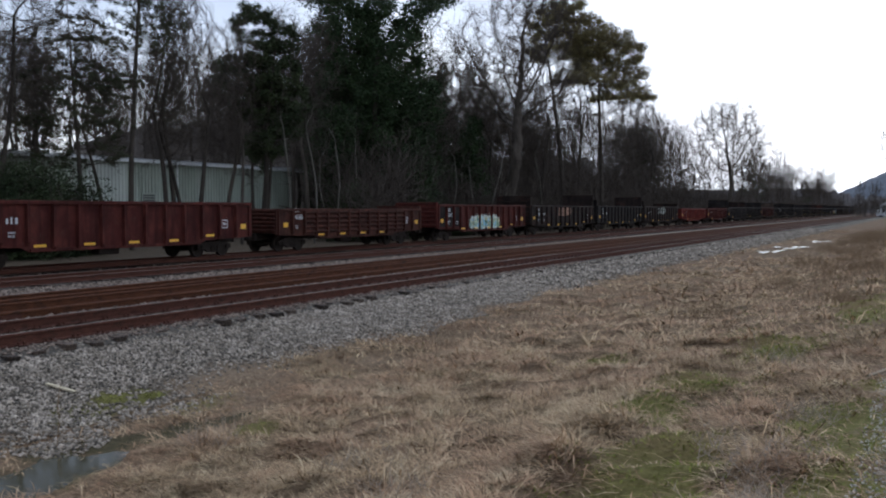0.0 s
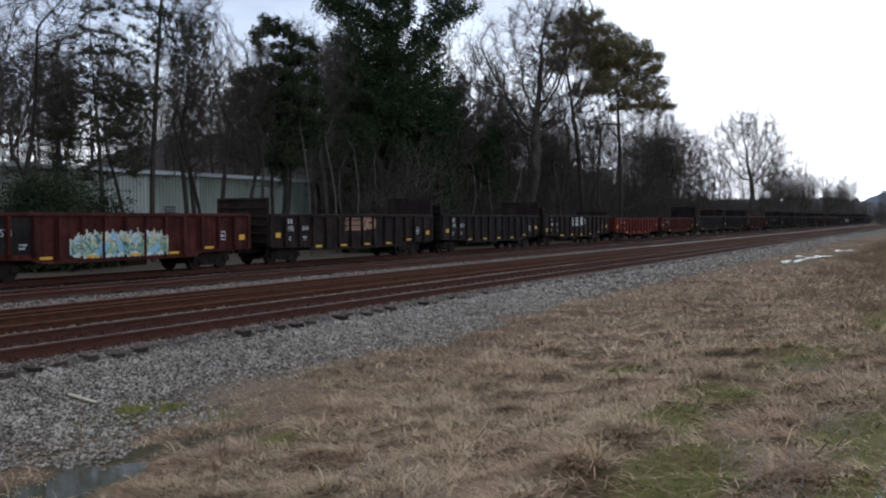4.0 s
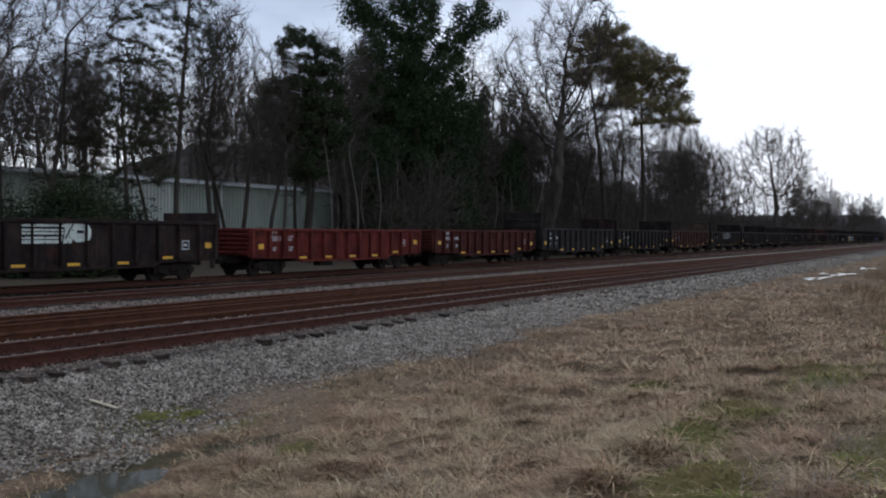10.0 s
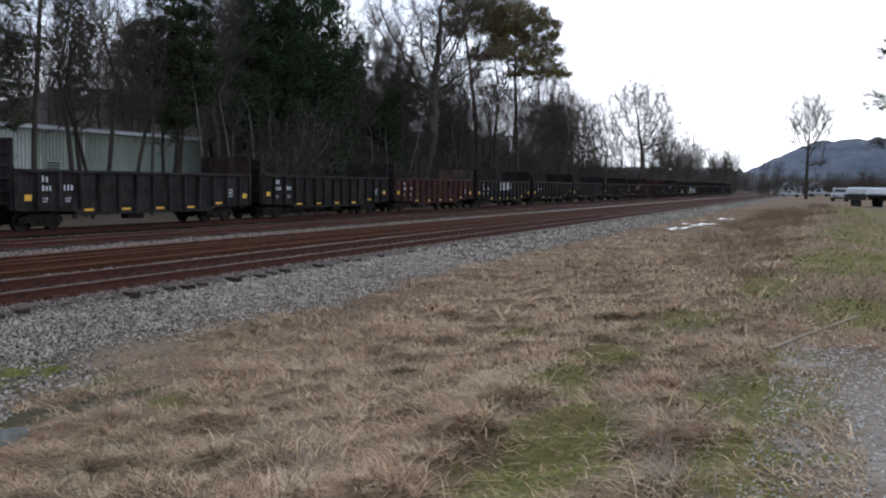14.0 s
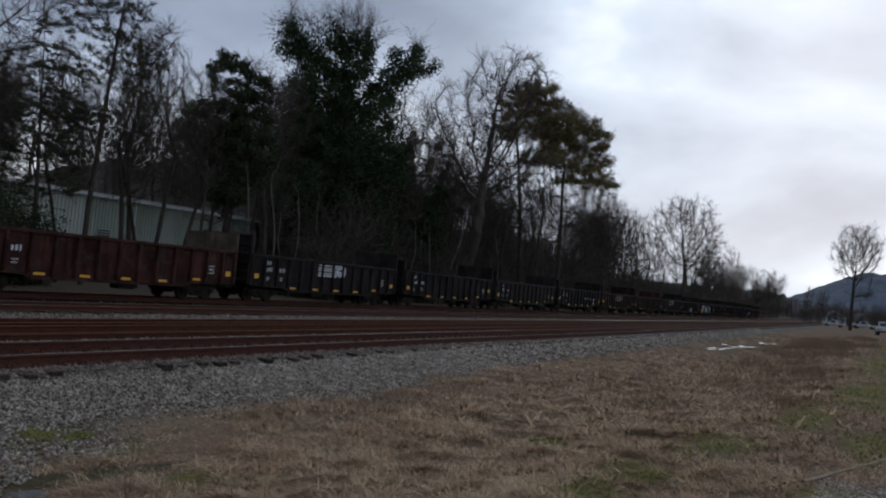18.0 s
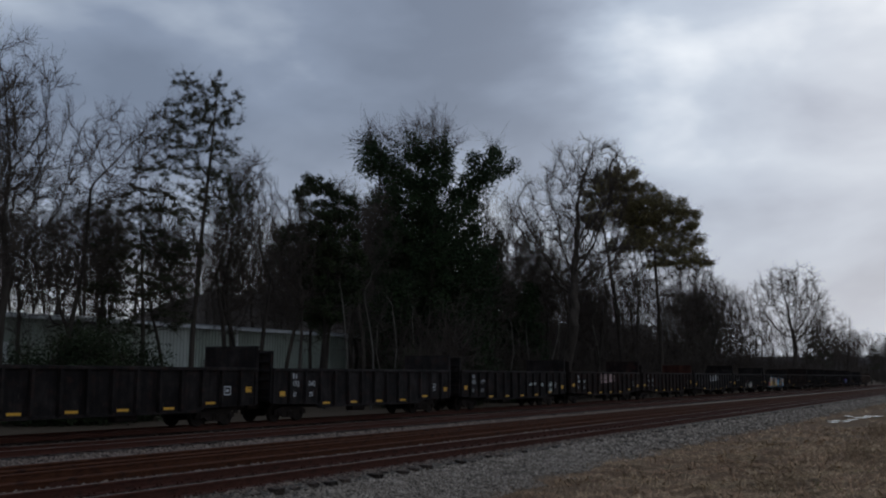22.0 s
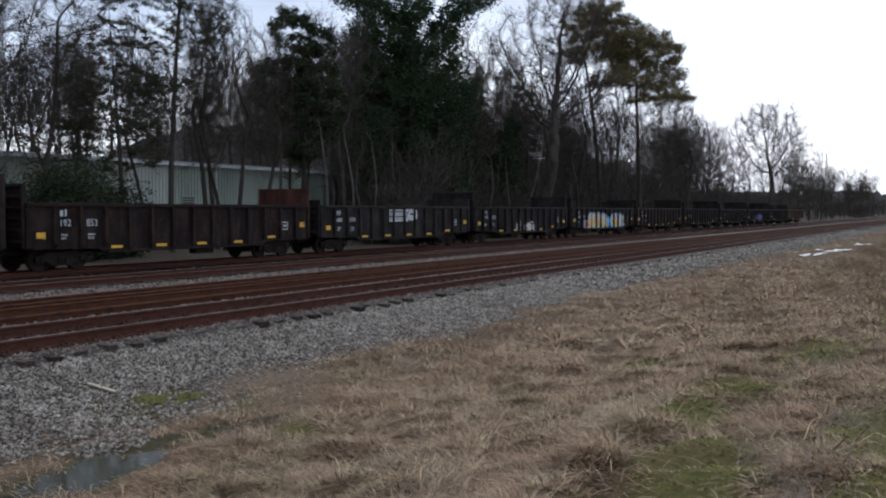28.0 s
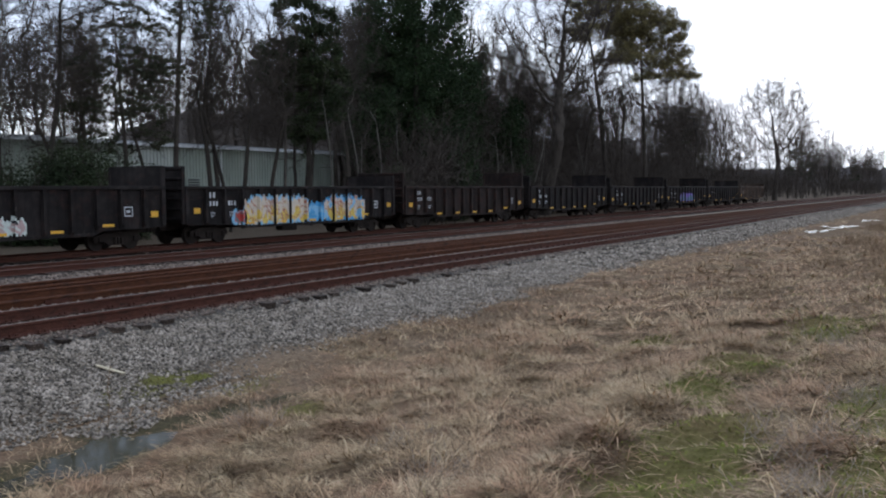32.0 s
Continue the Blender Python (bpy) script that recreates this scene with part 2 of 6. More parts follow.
# ---- ground: one sheet with the track bed, ditch and bank ----
PROFILE_X = [-1500, -130, -75, -48, -40, -36, -27, -22.5, -20, -18.4, -11.75, -11.38, -11.15, -10.9, -8.9, -7.8, -6.8, -6.3, -4.5, -2.5, -0.8, 0.3, 6, 60, 900]
PROFILE_Z = [6, 5, 1.8, -0.2, -0.8, -0.79, -0.78, -0.74, -0.6, -0.40, -0.35, -0.365, -0.48, -0.52, -0.97, -1.05, -0.99, -0.94, -0.66, -0.3, -0.06, 0.0, 0.02, 0.3, 6]


lump_dice = random.Random(77)
LUMPS = [(k * math.cos(w), k * math.sin(w), c, 0.028 / k ** 0.6) for k, w, c in ((lump_dice.uniform(1.5, 7.0), lump_dice.uniform(0, 3.1416), lump_dice.uniform(0, 6.28)) for _ in range(9))]


TUFTS = [(k * math.cos(w), k * math.sin(w), c, 0.026) for k, w, c in ((lump_dice.uniform(2.2, 5.2), lump_dice.uniform(0, 3.1416), lump_dice.uniform(0, 6.28)) for _ in range(6))]


def ground_z(x, y):
    z = np.interp(x, PROFILE_X, PROFILE_Z)
    shallow = 0.42 * np.clip((y - 7) / 16, 0, 1)
    ditch = np.exp(-((x + 7.6) / 2.6) ** 2)
    z = z + shallow * ditch
    rough = (x > -8.9) & (x < 60)
    lump = 0.0
    for a, b, c, h in LUMPS:
        lump = lump + h * np.sin(a * x + b * y + c)
    lump = lump * (1 - 0.6 * np.exp(-((x + 7.4) / 1.5) ** 2) * np.clip((10 - y) / 2, 0, 1))
    tufts = 0.0
    for a, b, c, h in TUFTS:
        tufts = tufts + h * (1 - 2 * np.abs(np.sin(a * x + b * y + c)))
    tufts = tufts * np.clip((x + 6.9) / 0.8, 0, 1) * np.clip((-0.7 - x) / 0.6, 0, 1) * np.clip((70 - y) / 20, 0, 1)
    # a matted lip of grass above the green hollow
    lip = 0.13 * np.exp(-((x + 2.45 - 0.06 * np.sin(2.1 * y)) / 0.26) ** 2) * np.clip((y - 4.4) / 1.0, 0, 1) * np.clip((11.0 - y) / 2.0, 0, 1)
    return z + np.where(rough & (x < -0.4), lump + tufts + lip, lump * 0.15 * (x > -0.4))


def ground_height(x, y):
    return float(ground_z(np.array(float(x)), np.array(float(y))))


GREEN_SPOTS = [(-1.72, 6.9, 0.5, 0.9), (-1.72, 5.8, 0.52, 0.7), (-2.2, 8.75, 0.36, 0.55), (-2.2, 10.4, 0.5, 0.7), (-0.65, 8.4, 0.42, 0.7), (-0.45, 6.2, 0.3, 0.5), (-1.7, 13.4, 0.55, 1.0), (-0.35, 5.4, 0.3, 0.35), (-1.6, 4.7, 0.4, 0.5), (-0.1, 7.8, 0.25, 0.5), (-0.5, 7.3, 0.3, 0.4), (-0.3, 9.9, 0.3, 0.3), (0.09, 6.22, 0.14, 0.14), (-9.6, 11.0, 0.2, 0.5),
               (-9.15, 8.3, 0.2, 0.45), (-9.2, 9.1, 0.16, 0.4), (-8.6, 9.6, 0.25, 0.5), (-7.0, 8.9, 0.25, 0.35), (-4.2, 13.5, 0.5, 0.5), (-0.9, 18.0, 0.5, 2.2), (0.6, 24.0, 1.2, 4.0), (1.5, 40.0, 1.6, 9.0), (2.5, 70.0, 2.0, 20.0), (-2.6, 15.5, 0.4, 0.8), (0.4, 14.0, 0.6, 1.4)]
BALLAST_MOSS = [(-9.42, 8.95, 0.17, 0.32), (-9.22, 9.45, 0.12, 0.3)]
SAND_SPOTS = [(-8.9, 11.2, 0.75, 1.6), (-8.7, 13.4, 0.8, 2.0), (-8.3, 10.2, 0.6, 1.0)]
CLAY_SPOTS = [(-0.1, 9.6, 0.3, 0.24), (-0.2, 8.9, 0.16, 0.2), (-0.1, 6.55, 0.2, 0.28), (-0.62, 5.3, 0.1, 0.12)]


MUD_SPOTS = [(-8.45, 7.3, 0.3, 0.6), (-8.15, 7.9, 0.32, 0.6), (-7.87, 8.6, 0.3, 0.6), (-7.75, 9.4, 0.25, 0.6), (-7.75, 5.8, 0.7, 1.6), (-7.7, 3.5, 0.8, 1.5)]


def spots(x, y, places):
    v = np.zeros_like(x)
    for cx, cy, rx, ry in places:
        v = np.maximum(v, np.exp(-(((x - cx) / rx) ** 2 + ((y - cy) / ry) ** 2)))
    return v


def soil_material():
    m = bpy.data.materials.new("ballast_grass_and_leaf_litter")
    m.use_nodes = True
    add, link = nodes_of(m.node_tree)
    pos = add("ShaderNodeNewGeometry").outputs["Position"]
    sep = add("ShaderNodeSeparateXYZ")
    link(pos, sep.inputs[0])
    def noise_at(scale, detail=5.0, rough=0.6):
        n = add("ShaderNodeTexNoise", Scale=scale, Detail=detail, Roughness=rough)
        link(pos, n.inputs["Vector"])
        return n.outputs["Fac"]
    broad, mid, fine = noise_at(0.35), noise_at(2.2, 6.0), noise_at(14.0, 5.0, 0.7)
    # ballast: grey stones, browner along the rails
    cell = add("ShaderNodeTexVoronoi", Scale=17.0)
    link(pos, cell.inputs["Vector"])
    stone = ramp(add, link, cell.outputs["Color"], [(0.0, (0.06, 0.048, 0.036)), (0.5, (0.17, 0.138, 0.105)), (1.0, (0.36, 0.295, 0.23))])
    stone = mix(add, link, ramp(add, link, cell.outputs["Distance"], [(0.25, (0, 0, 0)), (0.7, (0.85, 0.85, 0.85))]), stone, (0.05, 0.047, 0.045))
    def band(x0, x1, soft):
        w = math_node(add, link, "ADD", sep.outputs["X"], math_node(add, link, "MULTIPLY", math_node(add, link, "SUBTRACT", mid, 0.5), 1.2))
        a = add("ShaderNodeMapRange")
        a.inputs["From Min"].default_value, a.inputs["From Max"].default_value = x0 - soft, x0 + soft
        link(w, a.inputs[0])
        b = add("ShaderNodeMapRange")
        b.inputs["From Min"].default_value, b.inputs["From Max"].default_value = x1 + soft, x1 - soft
        link(w, b.inputs[0])
        return math_node(add, link, "MULTIPLY", a.outputs[0], b.outputs[0])
    rusty = ramp(add, link, mid, [(0.3, (0.05, 0.028, 0.018)), (0.7, (0.12, 0.07, 0.045))])
    stone = mix(add, link, math_node(add, link, "MULTIPLY", band(-17.5, -15.4, 0.15), 0.75), stone, rusty)
    stone = mix(add, link, math_node(add, link, "MULTIPLY", band(-13.4, -11.7, 0.2), 0.3), stone, rusty)
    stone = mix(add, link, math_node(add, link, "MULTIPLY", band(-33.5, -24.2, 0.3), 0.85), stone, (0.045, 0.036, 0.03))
    stone = mix(add, link, math_node(add, link, "MULTIPLY", band(-24.0, -18.3, 0.3), 0.3), stone, ramp(add, link, fine, [(0.3, (0.24, 0.185, 0.14)), (0.7, (0.50, 0.40, 0.32))]))
    # dry turf, with moss and bare clay
    turf = ramp(add, link, fine, [(0.3, (0.085, 0.057, 0.036)), (0.5, (0.145, 0.098, 0.06)), (0.7, (0.24, 0.165, 0.105))])
    moss = ramp(add, link, fine, [(0.3, (0.085, 0.08, 0.02)), (0.7, (0.18, 0.16, 0.05))])
    moss_at = add("ShaderNodeAttribute")
    moss_at.attribute_name = "moss"
    green = ramp(add, link, math_node(add, link, "ADD", moss_at.outputs["Fac"], math_node(add, link, "MULTIPLY", math_node(add, link, "SUBTRACT", mid, 0.5), 0.7)), [(0.26, (0, 0, 0)), (0.52, (0.9, 0.9, 0.9))])
    turf = mix(add, link, green, turf, moss)
    clay_at = add("ShaderNodeAttribute")
    clay_at.attribute_name = "clay"
    clay = ramp(add, link, fine, [(0.3, (0.20, 0.165, 0.125)), (0.7, (0.42, 0.365, 0.30))])
    drive = math_node(add, link, "MULTIPLY", band(0.2, 4.5, 0.35), ramp(add, link, math_node(add, link, "ADD", math_node(add, link, "MULTIPLY", sep.outputs["Y"], 0.05), math_node(add, link, "MULTIPLY", mid, 0.2)), [(0.52, (1, 1, 1)), (0.60, (0, 0, 0))]))
    bare = ramp(add, link, math_node(add, link, "ADD", clay_at.outputs["Fac"], math_node(add, link, "MULTIPLY", math_node(add, link, "SUBTRACT", math_node(add, link, "ADD", mid, math_node(add, link, "MULTIPLY", fine, 0.8)), 0.9), 1.4)), [(0.45, (0, 0, 0)), (0.55, (1, 1, 1))])
    turf = mix(add, link, math_node(add, link, "MAXIMUM", drive, bare), turf, clay)
    turf = mix(add, link, ramp(add, link, broad, [(0.42, (0, 0, 0)), (0.62, (0.55, 0.55, 0.55))]), turf, (0.20, 0.115, 0.07))
    mud_at = add("ShaderNodeAttribute")
    mud_at.attribute_name = "mud"
    mud = ramp(add, link, math_node(add, link, "ADD", mud_at.outputs["Fac"], math_node(add, link, "MULTIPLY", math_node(add, link, "SUBTRACT", mid, 0.5), 0.6)), [(0.3, (0, 0, 0)), (0.6, (0.92, 0.92, 0.92))])
    litter = ramp(add, link, fine, [(0.3, (0.045, 0.034, 0.024)), (0.7, (0.13, 0.095, 0.065))])
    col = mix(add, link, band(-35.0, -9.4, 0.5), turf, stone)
    sand_at = add("ShaderNodeAttribute")
    sand_at.attribute_name = "sand"
    sandy = ramp(add, link, math_node(add, link, "ADD", sand_at.outputs["Fac"], math_node(add, link, "MULTIPLY", math_node(add, link, "SUBTRACT", mid, 0.5), 0.8)), [(0.3, (0, 0, 0)), (0.62, (0.75, 0.75, 0.75))])
    col = mix(add, link, sandy, col, ramp(add, link, fine, [(0.3, (0.12, 0.08, 0.052)), (0.7, (0.29, 0.205, 0.135))]))
    col = mix(add, link, math_node(add, link, "MULTIPLY", green, band(-12.0, -9.0, 0.3)), col, moss)
    col = mix(add, link, mud, col, ramp(add, link, fine, [(0.35, (0.035, 0.03, 0.014)), (0.65, (0.085, 0.07, 0.035))]))
    col = mix(add, link, band(-3000.0, -34.5, 0.8), col, litter)
    b = add("ShaderNodeBsdfPrincipled", Roughness=0.95, **{"Specular IOR Level": 0.12})
    link(col, b.inputs["Base Color"])
    bp = add("ShaderNodeBump", Strength=0.7, Distance=0.05)
    link(math_node(add, link, "ADD", fine, math_node(add, link, "MULTIPLY", cell.outputs["Distance"], -0.7)), bp.inputs["Height"])
    link(bp.outputs[0], b.inputs["Normal"])
    link(b.outputs[0], add("ShaderNodeOutputMaterial").inputs[0])
    return m


SOIL = soil_material()


def build_ground():
    xs = np.unique(np.concatenate([np.array(PROFILE_X, float), np.linspace(-400, -45, 24), np.arange(-45, -9, 1.0), np.arange(-9.2, 3, 0.16), np.linspace(3, 60, 30), np.linspace(60, 900, 12)]))
    ys = np.concatenate([np.linspace(-300, -4, 24), np.arange(-3, 30, 0.2), np.arange(30, 90, 0.6), np.arange(90, 300, 3.0), np.linspace(300, 2400, 50)])
    gx, gy = np.meshgrid(xs, ys)
    gz = ground_z(gx, gy)
    verts = np.stack([gx, gy, gz], -1).reshape(-1, 3).tolist()
    w = len(xs)
    i = (np.arange(len(ys) - 1)[:, None] * w + np.arange(w - 1)[None]).ravel()
    faces = np.stack([i, i + 1, i + w + 1, i + w], -1).tolist()
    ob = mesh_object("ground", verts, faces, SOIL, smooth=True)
    for name, places in (("moss", GREEN_SPOTS + BALLAST_MOSS), ("sand", SAND_SPOTS), ("clay", CLAY_SPOTS), ("mud", MUD_SPOTS)):
        at_points = ob.data.attributes.new(name, "FLOAT", "POINT")
        at_points.data.foreach_set("value", spots(gx, gy, places).ravel().astype(np.float32))
    tagged(ob, "dry winter grass, grey ballast and leaf litter", "ground", kind="structure")


build_ground()

# ---- tracks ----
RAIL = [(-0.07, 0.0), (0.07, 0.0), (0.07, 0.012), (0.012, 0.035), (0.012, 0.13), (0.036, 0.142), (0.036, 0.172), (0.028, 0.18), (-0.028, 0.18), (-0.036, 0.172), (-0.036, 0.142), (-0.012, 0.13), (-0.012, 0.035), (-0.07, 0.012)]


def rail(name, x, z, y0, y1, parent, label="", mat=None, head=None):
    n = len(RAIL)
    steps = 40
    verts, faces = [], []
    for k in range(steps + 1):
        y = y0 + (y1 - y0) * k / steps
        verts += [(x + a, y, z + b) for a, b in RAIL]
    for k in range(steps):
        for j in range(n):
            a, b = k * n + j, k * n + (j + 1) % n
            faces.append((a, b, b + n, a + n))
    ob = mesh_object(name, verts, faces, mat or RUST_RAIL, parent, label)
    ob.data.materials.append(head or RAIL_HEAD)
    for k, f in enumerate(ob.data.polygons):
        if k % n in (7,):
            f.material_index = 1
    return ob


def tie_mesh(seed):
    r = random.Random(seed)
    bm = box(bmesh.new(), -1.25, 1.25, -0.11, 0.11, -0.17, 0.0, bevel=0.012)
    for v in bm.verts:
        v.co += Vector((r.uniform(-0.03, 0.03), r.uniform(-0.012, 0.012), r.uniform(-0.012, 0.008)))
    me = bpy.data.meshes.new("tie")
    bm.to_mesh(me)
    bm.free()
    me.materials.append(TIE)
    me.materials.append(TIE_TOP)
    for f in me.polygons:
        f.material_index = 1 if f.normal.z > 0.7 else 0
    return me


TIES = [tie_mesh(k) for k in range(6)]
SPIKE_PLATE = box(bmesh.new(), -0.17, 0.17, -0.09, 0.09, 0.0, 0.016, bevel=0.004)
for px, py in ((-0.1, 0.05), (0.1, -0.05), (0.1, 0.05)):
    box(SPIKE_PLATE, px - 0.016, px + 0.016, py - 0.016, py + 0.016, 0.014, 0.055)
PLATE_MESH = bpy.data.meshes.new("tie_plate")
SPIKE_PLATE.to_mesh(PLATE_MESH)
PLATE_MESH.materials.append(RUST_RAIL)


def track(name, x, tie_top, near, label, y_near, mat=None, head=None, plates=False):
    """A track along +y with its centre at x; the ties near the bank are parts."""
    r = random.Random(int(-x * 10))
    root = tagged(empty(name, pose(x, 0, tie_top)), label, "railway track", kind="structure")
    for side in (-0.717, 0.717):
        rail("rail", side, 0.0, -70, 700, root, "", mat, head)
    y, far_v, far_f = y_near, [], []
    for k in range(1300):
        y += 0.5 + r.uniform(-0.035, 0.035)
        if r.random() < 0.02:
            continue
        if k < near:
            ob = new("tie", TIES[r.randrange(6)])
            ob.parent, ob.location, ob.rotation_euler = root, (r.uniform(-0.12, 0.12), y, r.uniform(-0.045, 0.008)), (0, 0, r.uniform(-0.025, 0.025))
            if plates and k < 110:
                for side in (-0.717, 0.717):
                    pl = new("tie_plate", PLATE_MESH)
                    pl.parent, pl.location = root, (side, y, 0.002)
        elif y < 330:
            o = len(far_v)
            far_v += [(a, y + b, c) for c in (-0.1, 0.0) for a, b in ((-1.3, -0.11), (1.3, -0.11), (1.3, 0.11), (-1.3, 0.11))]
            far_f += [tuple(o + i for i in f) for f in ((4, 5, 6, 7), (0, 1, 5, 4), (1, 2, 6, 5), (2, 3, 7, 6), (3, 0, 4, 7))]
    tagged(mesh_object("far_ties", far_v, far_f, TIE, root), kind="stuff")
    return root


WORN_HEAD = material("dull_rail_head", [(0.07, 0.04, 0.028), (0.24, 0.18, 0.14)], 3, 0.6, 0.2, 0.1, 60, (1, 0.25, 1))
track("track_1", -12.47, -0.33, 280, "rusty siding track on worn wooden ties in ballast", 4.0, RUST_RAIL, WORN_HEAD, True)
track("track_2", -16.4, -0.335, 120, "rusty middle track on brown stained ballast", 7.0, ORANGE_RAIL, ORANGE_RAIL)
track("track_3", -25.35, -0.70, 70, "dull track with a worn rail head", 12.0)
track("track_4", -30.6, -0.72, 70, "main track under the freight train", 16.0)
for x, z, y0, y1 in ((-14.85, -0.40, -12, 230), (-16.3, -0.335, -10, 150)):
    spare = tagged(empty("loose_rail", pose(x, 0, z)), "long rusty spare rail lying between the tracks", "rail", "spare rails")
    y = y0
    while y < y1:
        rail("rail_length", 0, 0, y, min(y + 23.7, y1), spare, "", ORANGE_RAIL, ORANGE_RAIL)
        for side in (-0.03, 0.03):
            boxed("joint_bar", (side - 0.012, side + 0.012, y + 23.4, y + 24.0, 0.04, 0.125), RUST_RAIL, spare)
        y += 23.7

# ---- freight train ----
CACHE = {}


def cached(key, build, mat):
    if key not in CACHE:
        bm = build()
        me = bpy.data.meshes.new(key[0])
        bm.to_mesh(me)
        bm.free()
        me.materials.append(mat)
        CACHE[key] = me
    return CACHE[key]


def piece(name, me, parent, at=(0, 0, 0), label="", turn=None):
    ob = new(name, me)
    ob.parent, ob.location = parent, at
    if turn:
        ob.rotation_euler = turn
    if label:
        ob["label"] = label
    return ob


HALF = 8.12
SIDE_X = 1.6


def outline_prism(points, x0, x1):
    """A prism along x over an outline of (y, z)."""
    bm = bmesh.new()
    a = [bm.verts.new((x0, y, z)) for y, z in points]
    b = [bm.verts.new((x1, y, z)) for y, z in points]
    bm.faces.new(a)
    bm.faces.new(b[::-1])
    for i in range(len(points)):
        j = (i + 1) % len(points)
        bm.faces.new((a[i], b[i], b[j], a[j]))
    bmesh.ops.recalc_face_normals(bm, faces=bm.faces)
    return bm


def outline_prism_xz(points, y0, y1):
    """A prism along y over an outline of (x, z)."""
    bm = bmesh.new()
    a = [bm.verts.new((x, y0, z)) for x, z in points]
    b = [bm.verts.new((x, y1, z)) for x, z in points]
    bm.faces.new(a)
    bm.faces.new(b[::-1])
    for i in range(len(points)):
        j = (i + 1) % len(points)
        bm.faces.new((a[i], b[i], b[j], a[j]))
    bmesh.ops.recalc_face_normals(bm, faces=bm.faces)
    return bm


def side_bm(top, half):
    return outline_prism([(-half, 0.86), (-half + 3.2, 0.80), (-half + 3.6, 0.62), (half - 3.6, 0.62), (half - 3.2, 0.80), (half, 0.86), (half, top), (-half, top)], -0.03, 0.0)


def post_bm(top):
    bm = bmesh.new()
    quad = [(-0.07, 0.0), (-0.06, 0.15), (0.06, 0.15), (0.07, 0.0)]
    rings = [[bm.verts.new((d, w, z)) for w, d in quad] for z in (0.0, 0.16, top)]
    for v in rings[0]:
        v.co.x *= 0.25
    for a, b in zip(rings, rings[1:]):
        for i in range(3):
            bm.faces.new((a[i], a[i + 1], b[i + 1], b[i]))
    bm.faces.new(rings[0][::-1])
    bm.faces.new(rings[-1])
    bmesh.ops.recalc_face_normals(bm, faces=bm.faces)
    return bm


def end_wall(parent, y, turn, top, mat, key, label):
    """An end bulkhead: a plate, level ribs on its outside and two corner stiffeners."""
    plate = piece("end_wall", cached(("end_wall", key, top), lambda: box(bmesh.new(), -1.55, 1.55, -0.03, 0.03, 0.98, top), mat), parent, (0, y, 0), label, turn)
    for k in range(6):
        z = 1.12 + (top - 1.2) * k / 5
        piece("end_rib", cached(("end_rib", key), lambda: box(bmesh.new(), -1.46, 1.46, -0.12, -0.03, -0.055, 0.055, 0.02), mat), plate, (0, 0, z))
    for x in (-1.52, 1.52):
        piece("stiffener", cached(("stiffener", key, top), lambda: box(bmesh.new(), -0.055, 0.055, -0.11, 0.06, 0.9, top, 0.012), mat), plate, (x, 0, 0))


def wheel_bm():
    bm = bmesh.new()
    for x0, x1, rad in ((-0.07, 0.06, 0.42), (-0.1, -0.07, 0.445), (0.06, 0.09, 0.12)):
        bmesh.ops.create_cone(bm, cap_ends=True, segments=24, radius1=rad, radius2=rad, depth=x1 - x0, matrix=Matrix.Translation(((x0 + x1) / 2, 0, 0)) @ Matrix.Rotation(radians(90), 4, "Y"))
    return bm


def side_frame_bm():
    bm = outline_prism([(-1.15, 0.34), (-1.15, 0.55), (-0.6, 0.72), (0.6, 0.72), (1.15, 0.55), (1.15, 0.34), (0.72, 0.38), (0.42, 0.2), (-0.42, 0.2), (-0.72, 0.38)], -0.07, 0.07)
    box(bm, 0.05, 0.13, -0.95, -0.77, 0.33, 0.53, 0.02)
    box(bm, 0.05, 0.13, 0.77, 0.95, 0.33, 0.53, 0.02)
    for y in (-0.16, 0.0, 0.16):
        bmesh.ops.create_cone(bm, cap_ends=True, segments=10, radius1=0.07, radius2=0.07, depth=0.26, matrix=Matrix.Translation((0.08, y, 0.38)))
    return bm


def text_mesh(words, size):
    key = ("text", words, size)
    if key not in CACHE:
        cu = bpy.data.curves.new("lettering", "FONT")
        cu.body, cu.size, cu.extrude = words, size, 0.002
        ob = bpy.data.objects.new("lettering", cu)
        scene.collection.objects.link(ob)
        bpy.context.view_layer.update()
        me = bpy.data.meshes.new_from_object(ob.evaluated_get(bpy.context.evaluated_depsgraph_get()))
        bpy.data.objects.remove(ob)
        me.materials.clear()
        me.materials.append(WHITE_MARK)
        CACHE[key] = me
    return CACHE[key]


def bars(parent, name, rows, mat, x=SIDE_X + 0.004):
    """Flat painted marks (y, z, width, height) on the side that faces the bank, as one patch of paint."""
    verts, faces = [], []
    for y, z, w, h in rows:
        o = len(verts)
        verts += [(x, y, z), (x, y + w, z), (x, y + w, z + h), (x, y, z + h)]
        faces.append((o, o + 1, o + 2, o + 3))
    return mesh_object(name, verts, faces, mat, parent)


def stencil(parent, y, z, size, seed):
    """Worn block marks in place of lettering that cannot be made out."""
    r = random.Random(seed)
    rows = []
    for line, (n, h) in enumerate(size):
        for k in range(n):
            w = h * 0.55
            rows.append((y + k * h * 0.8, z - sum(b * 1.35 for _, b in size[:line]), w * r.uniform(0.5, 1.0), h * r.uniform(0.75, 1.0)))
    return tagged(bars(parent, "stencil_marks", rows, WHITE_MARK), kind="stuff")


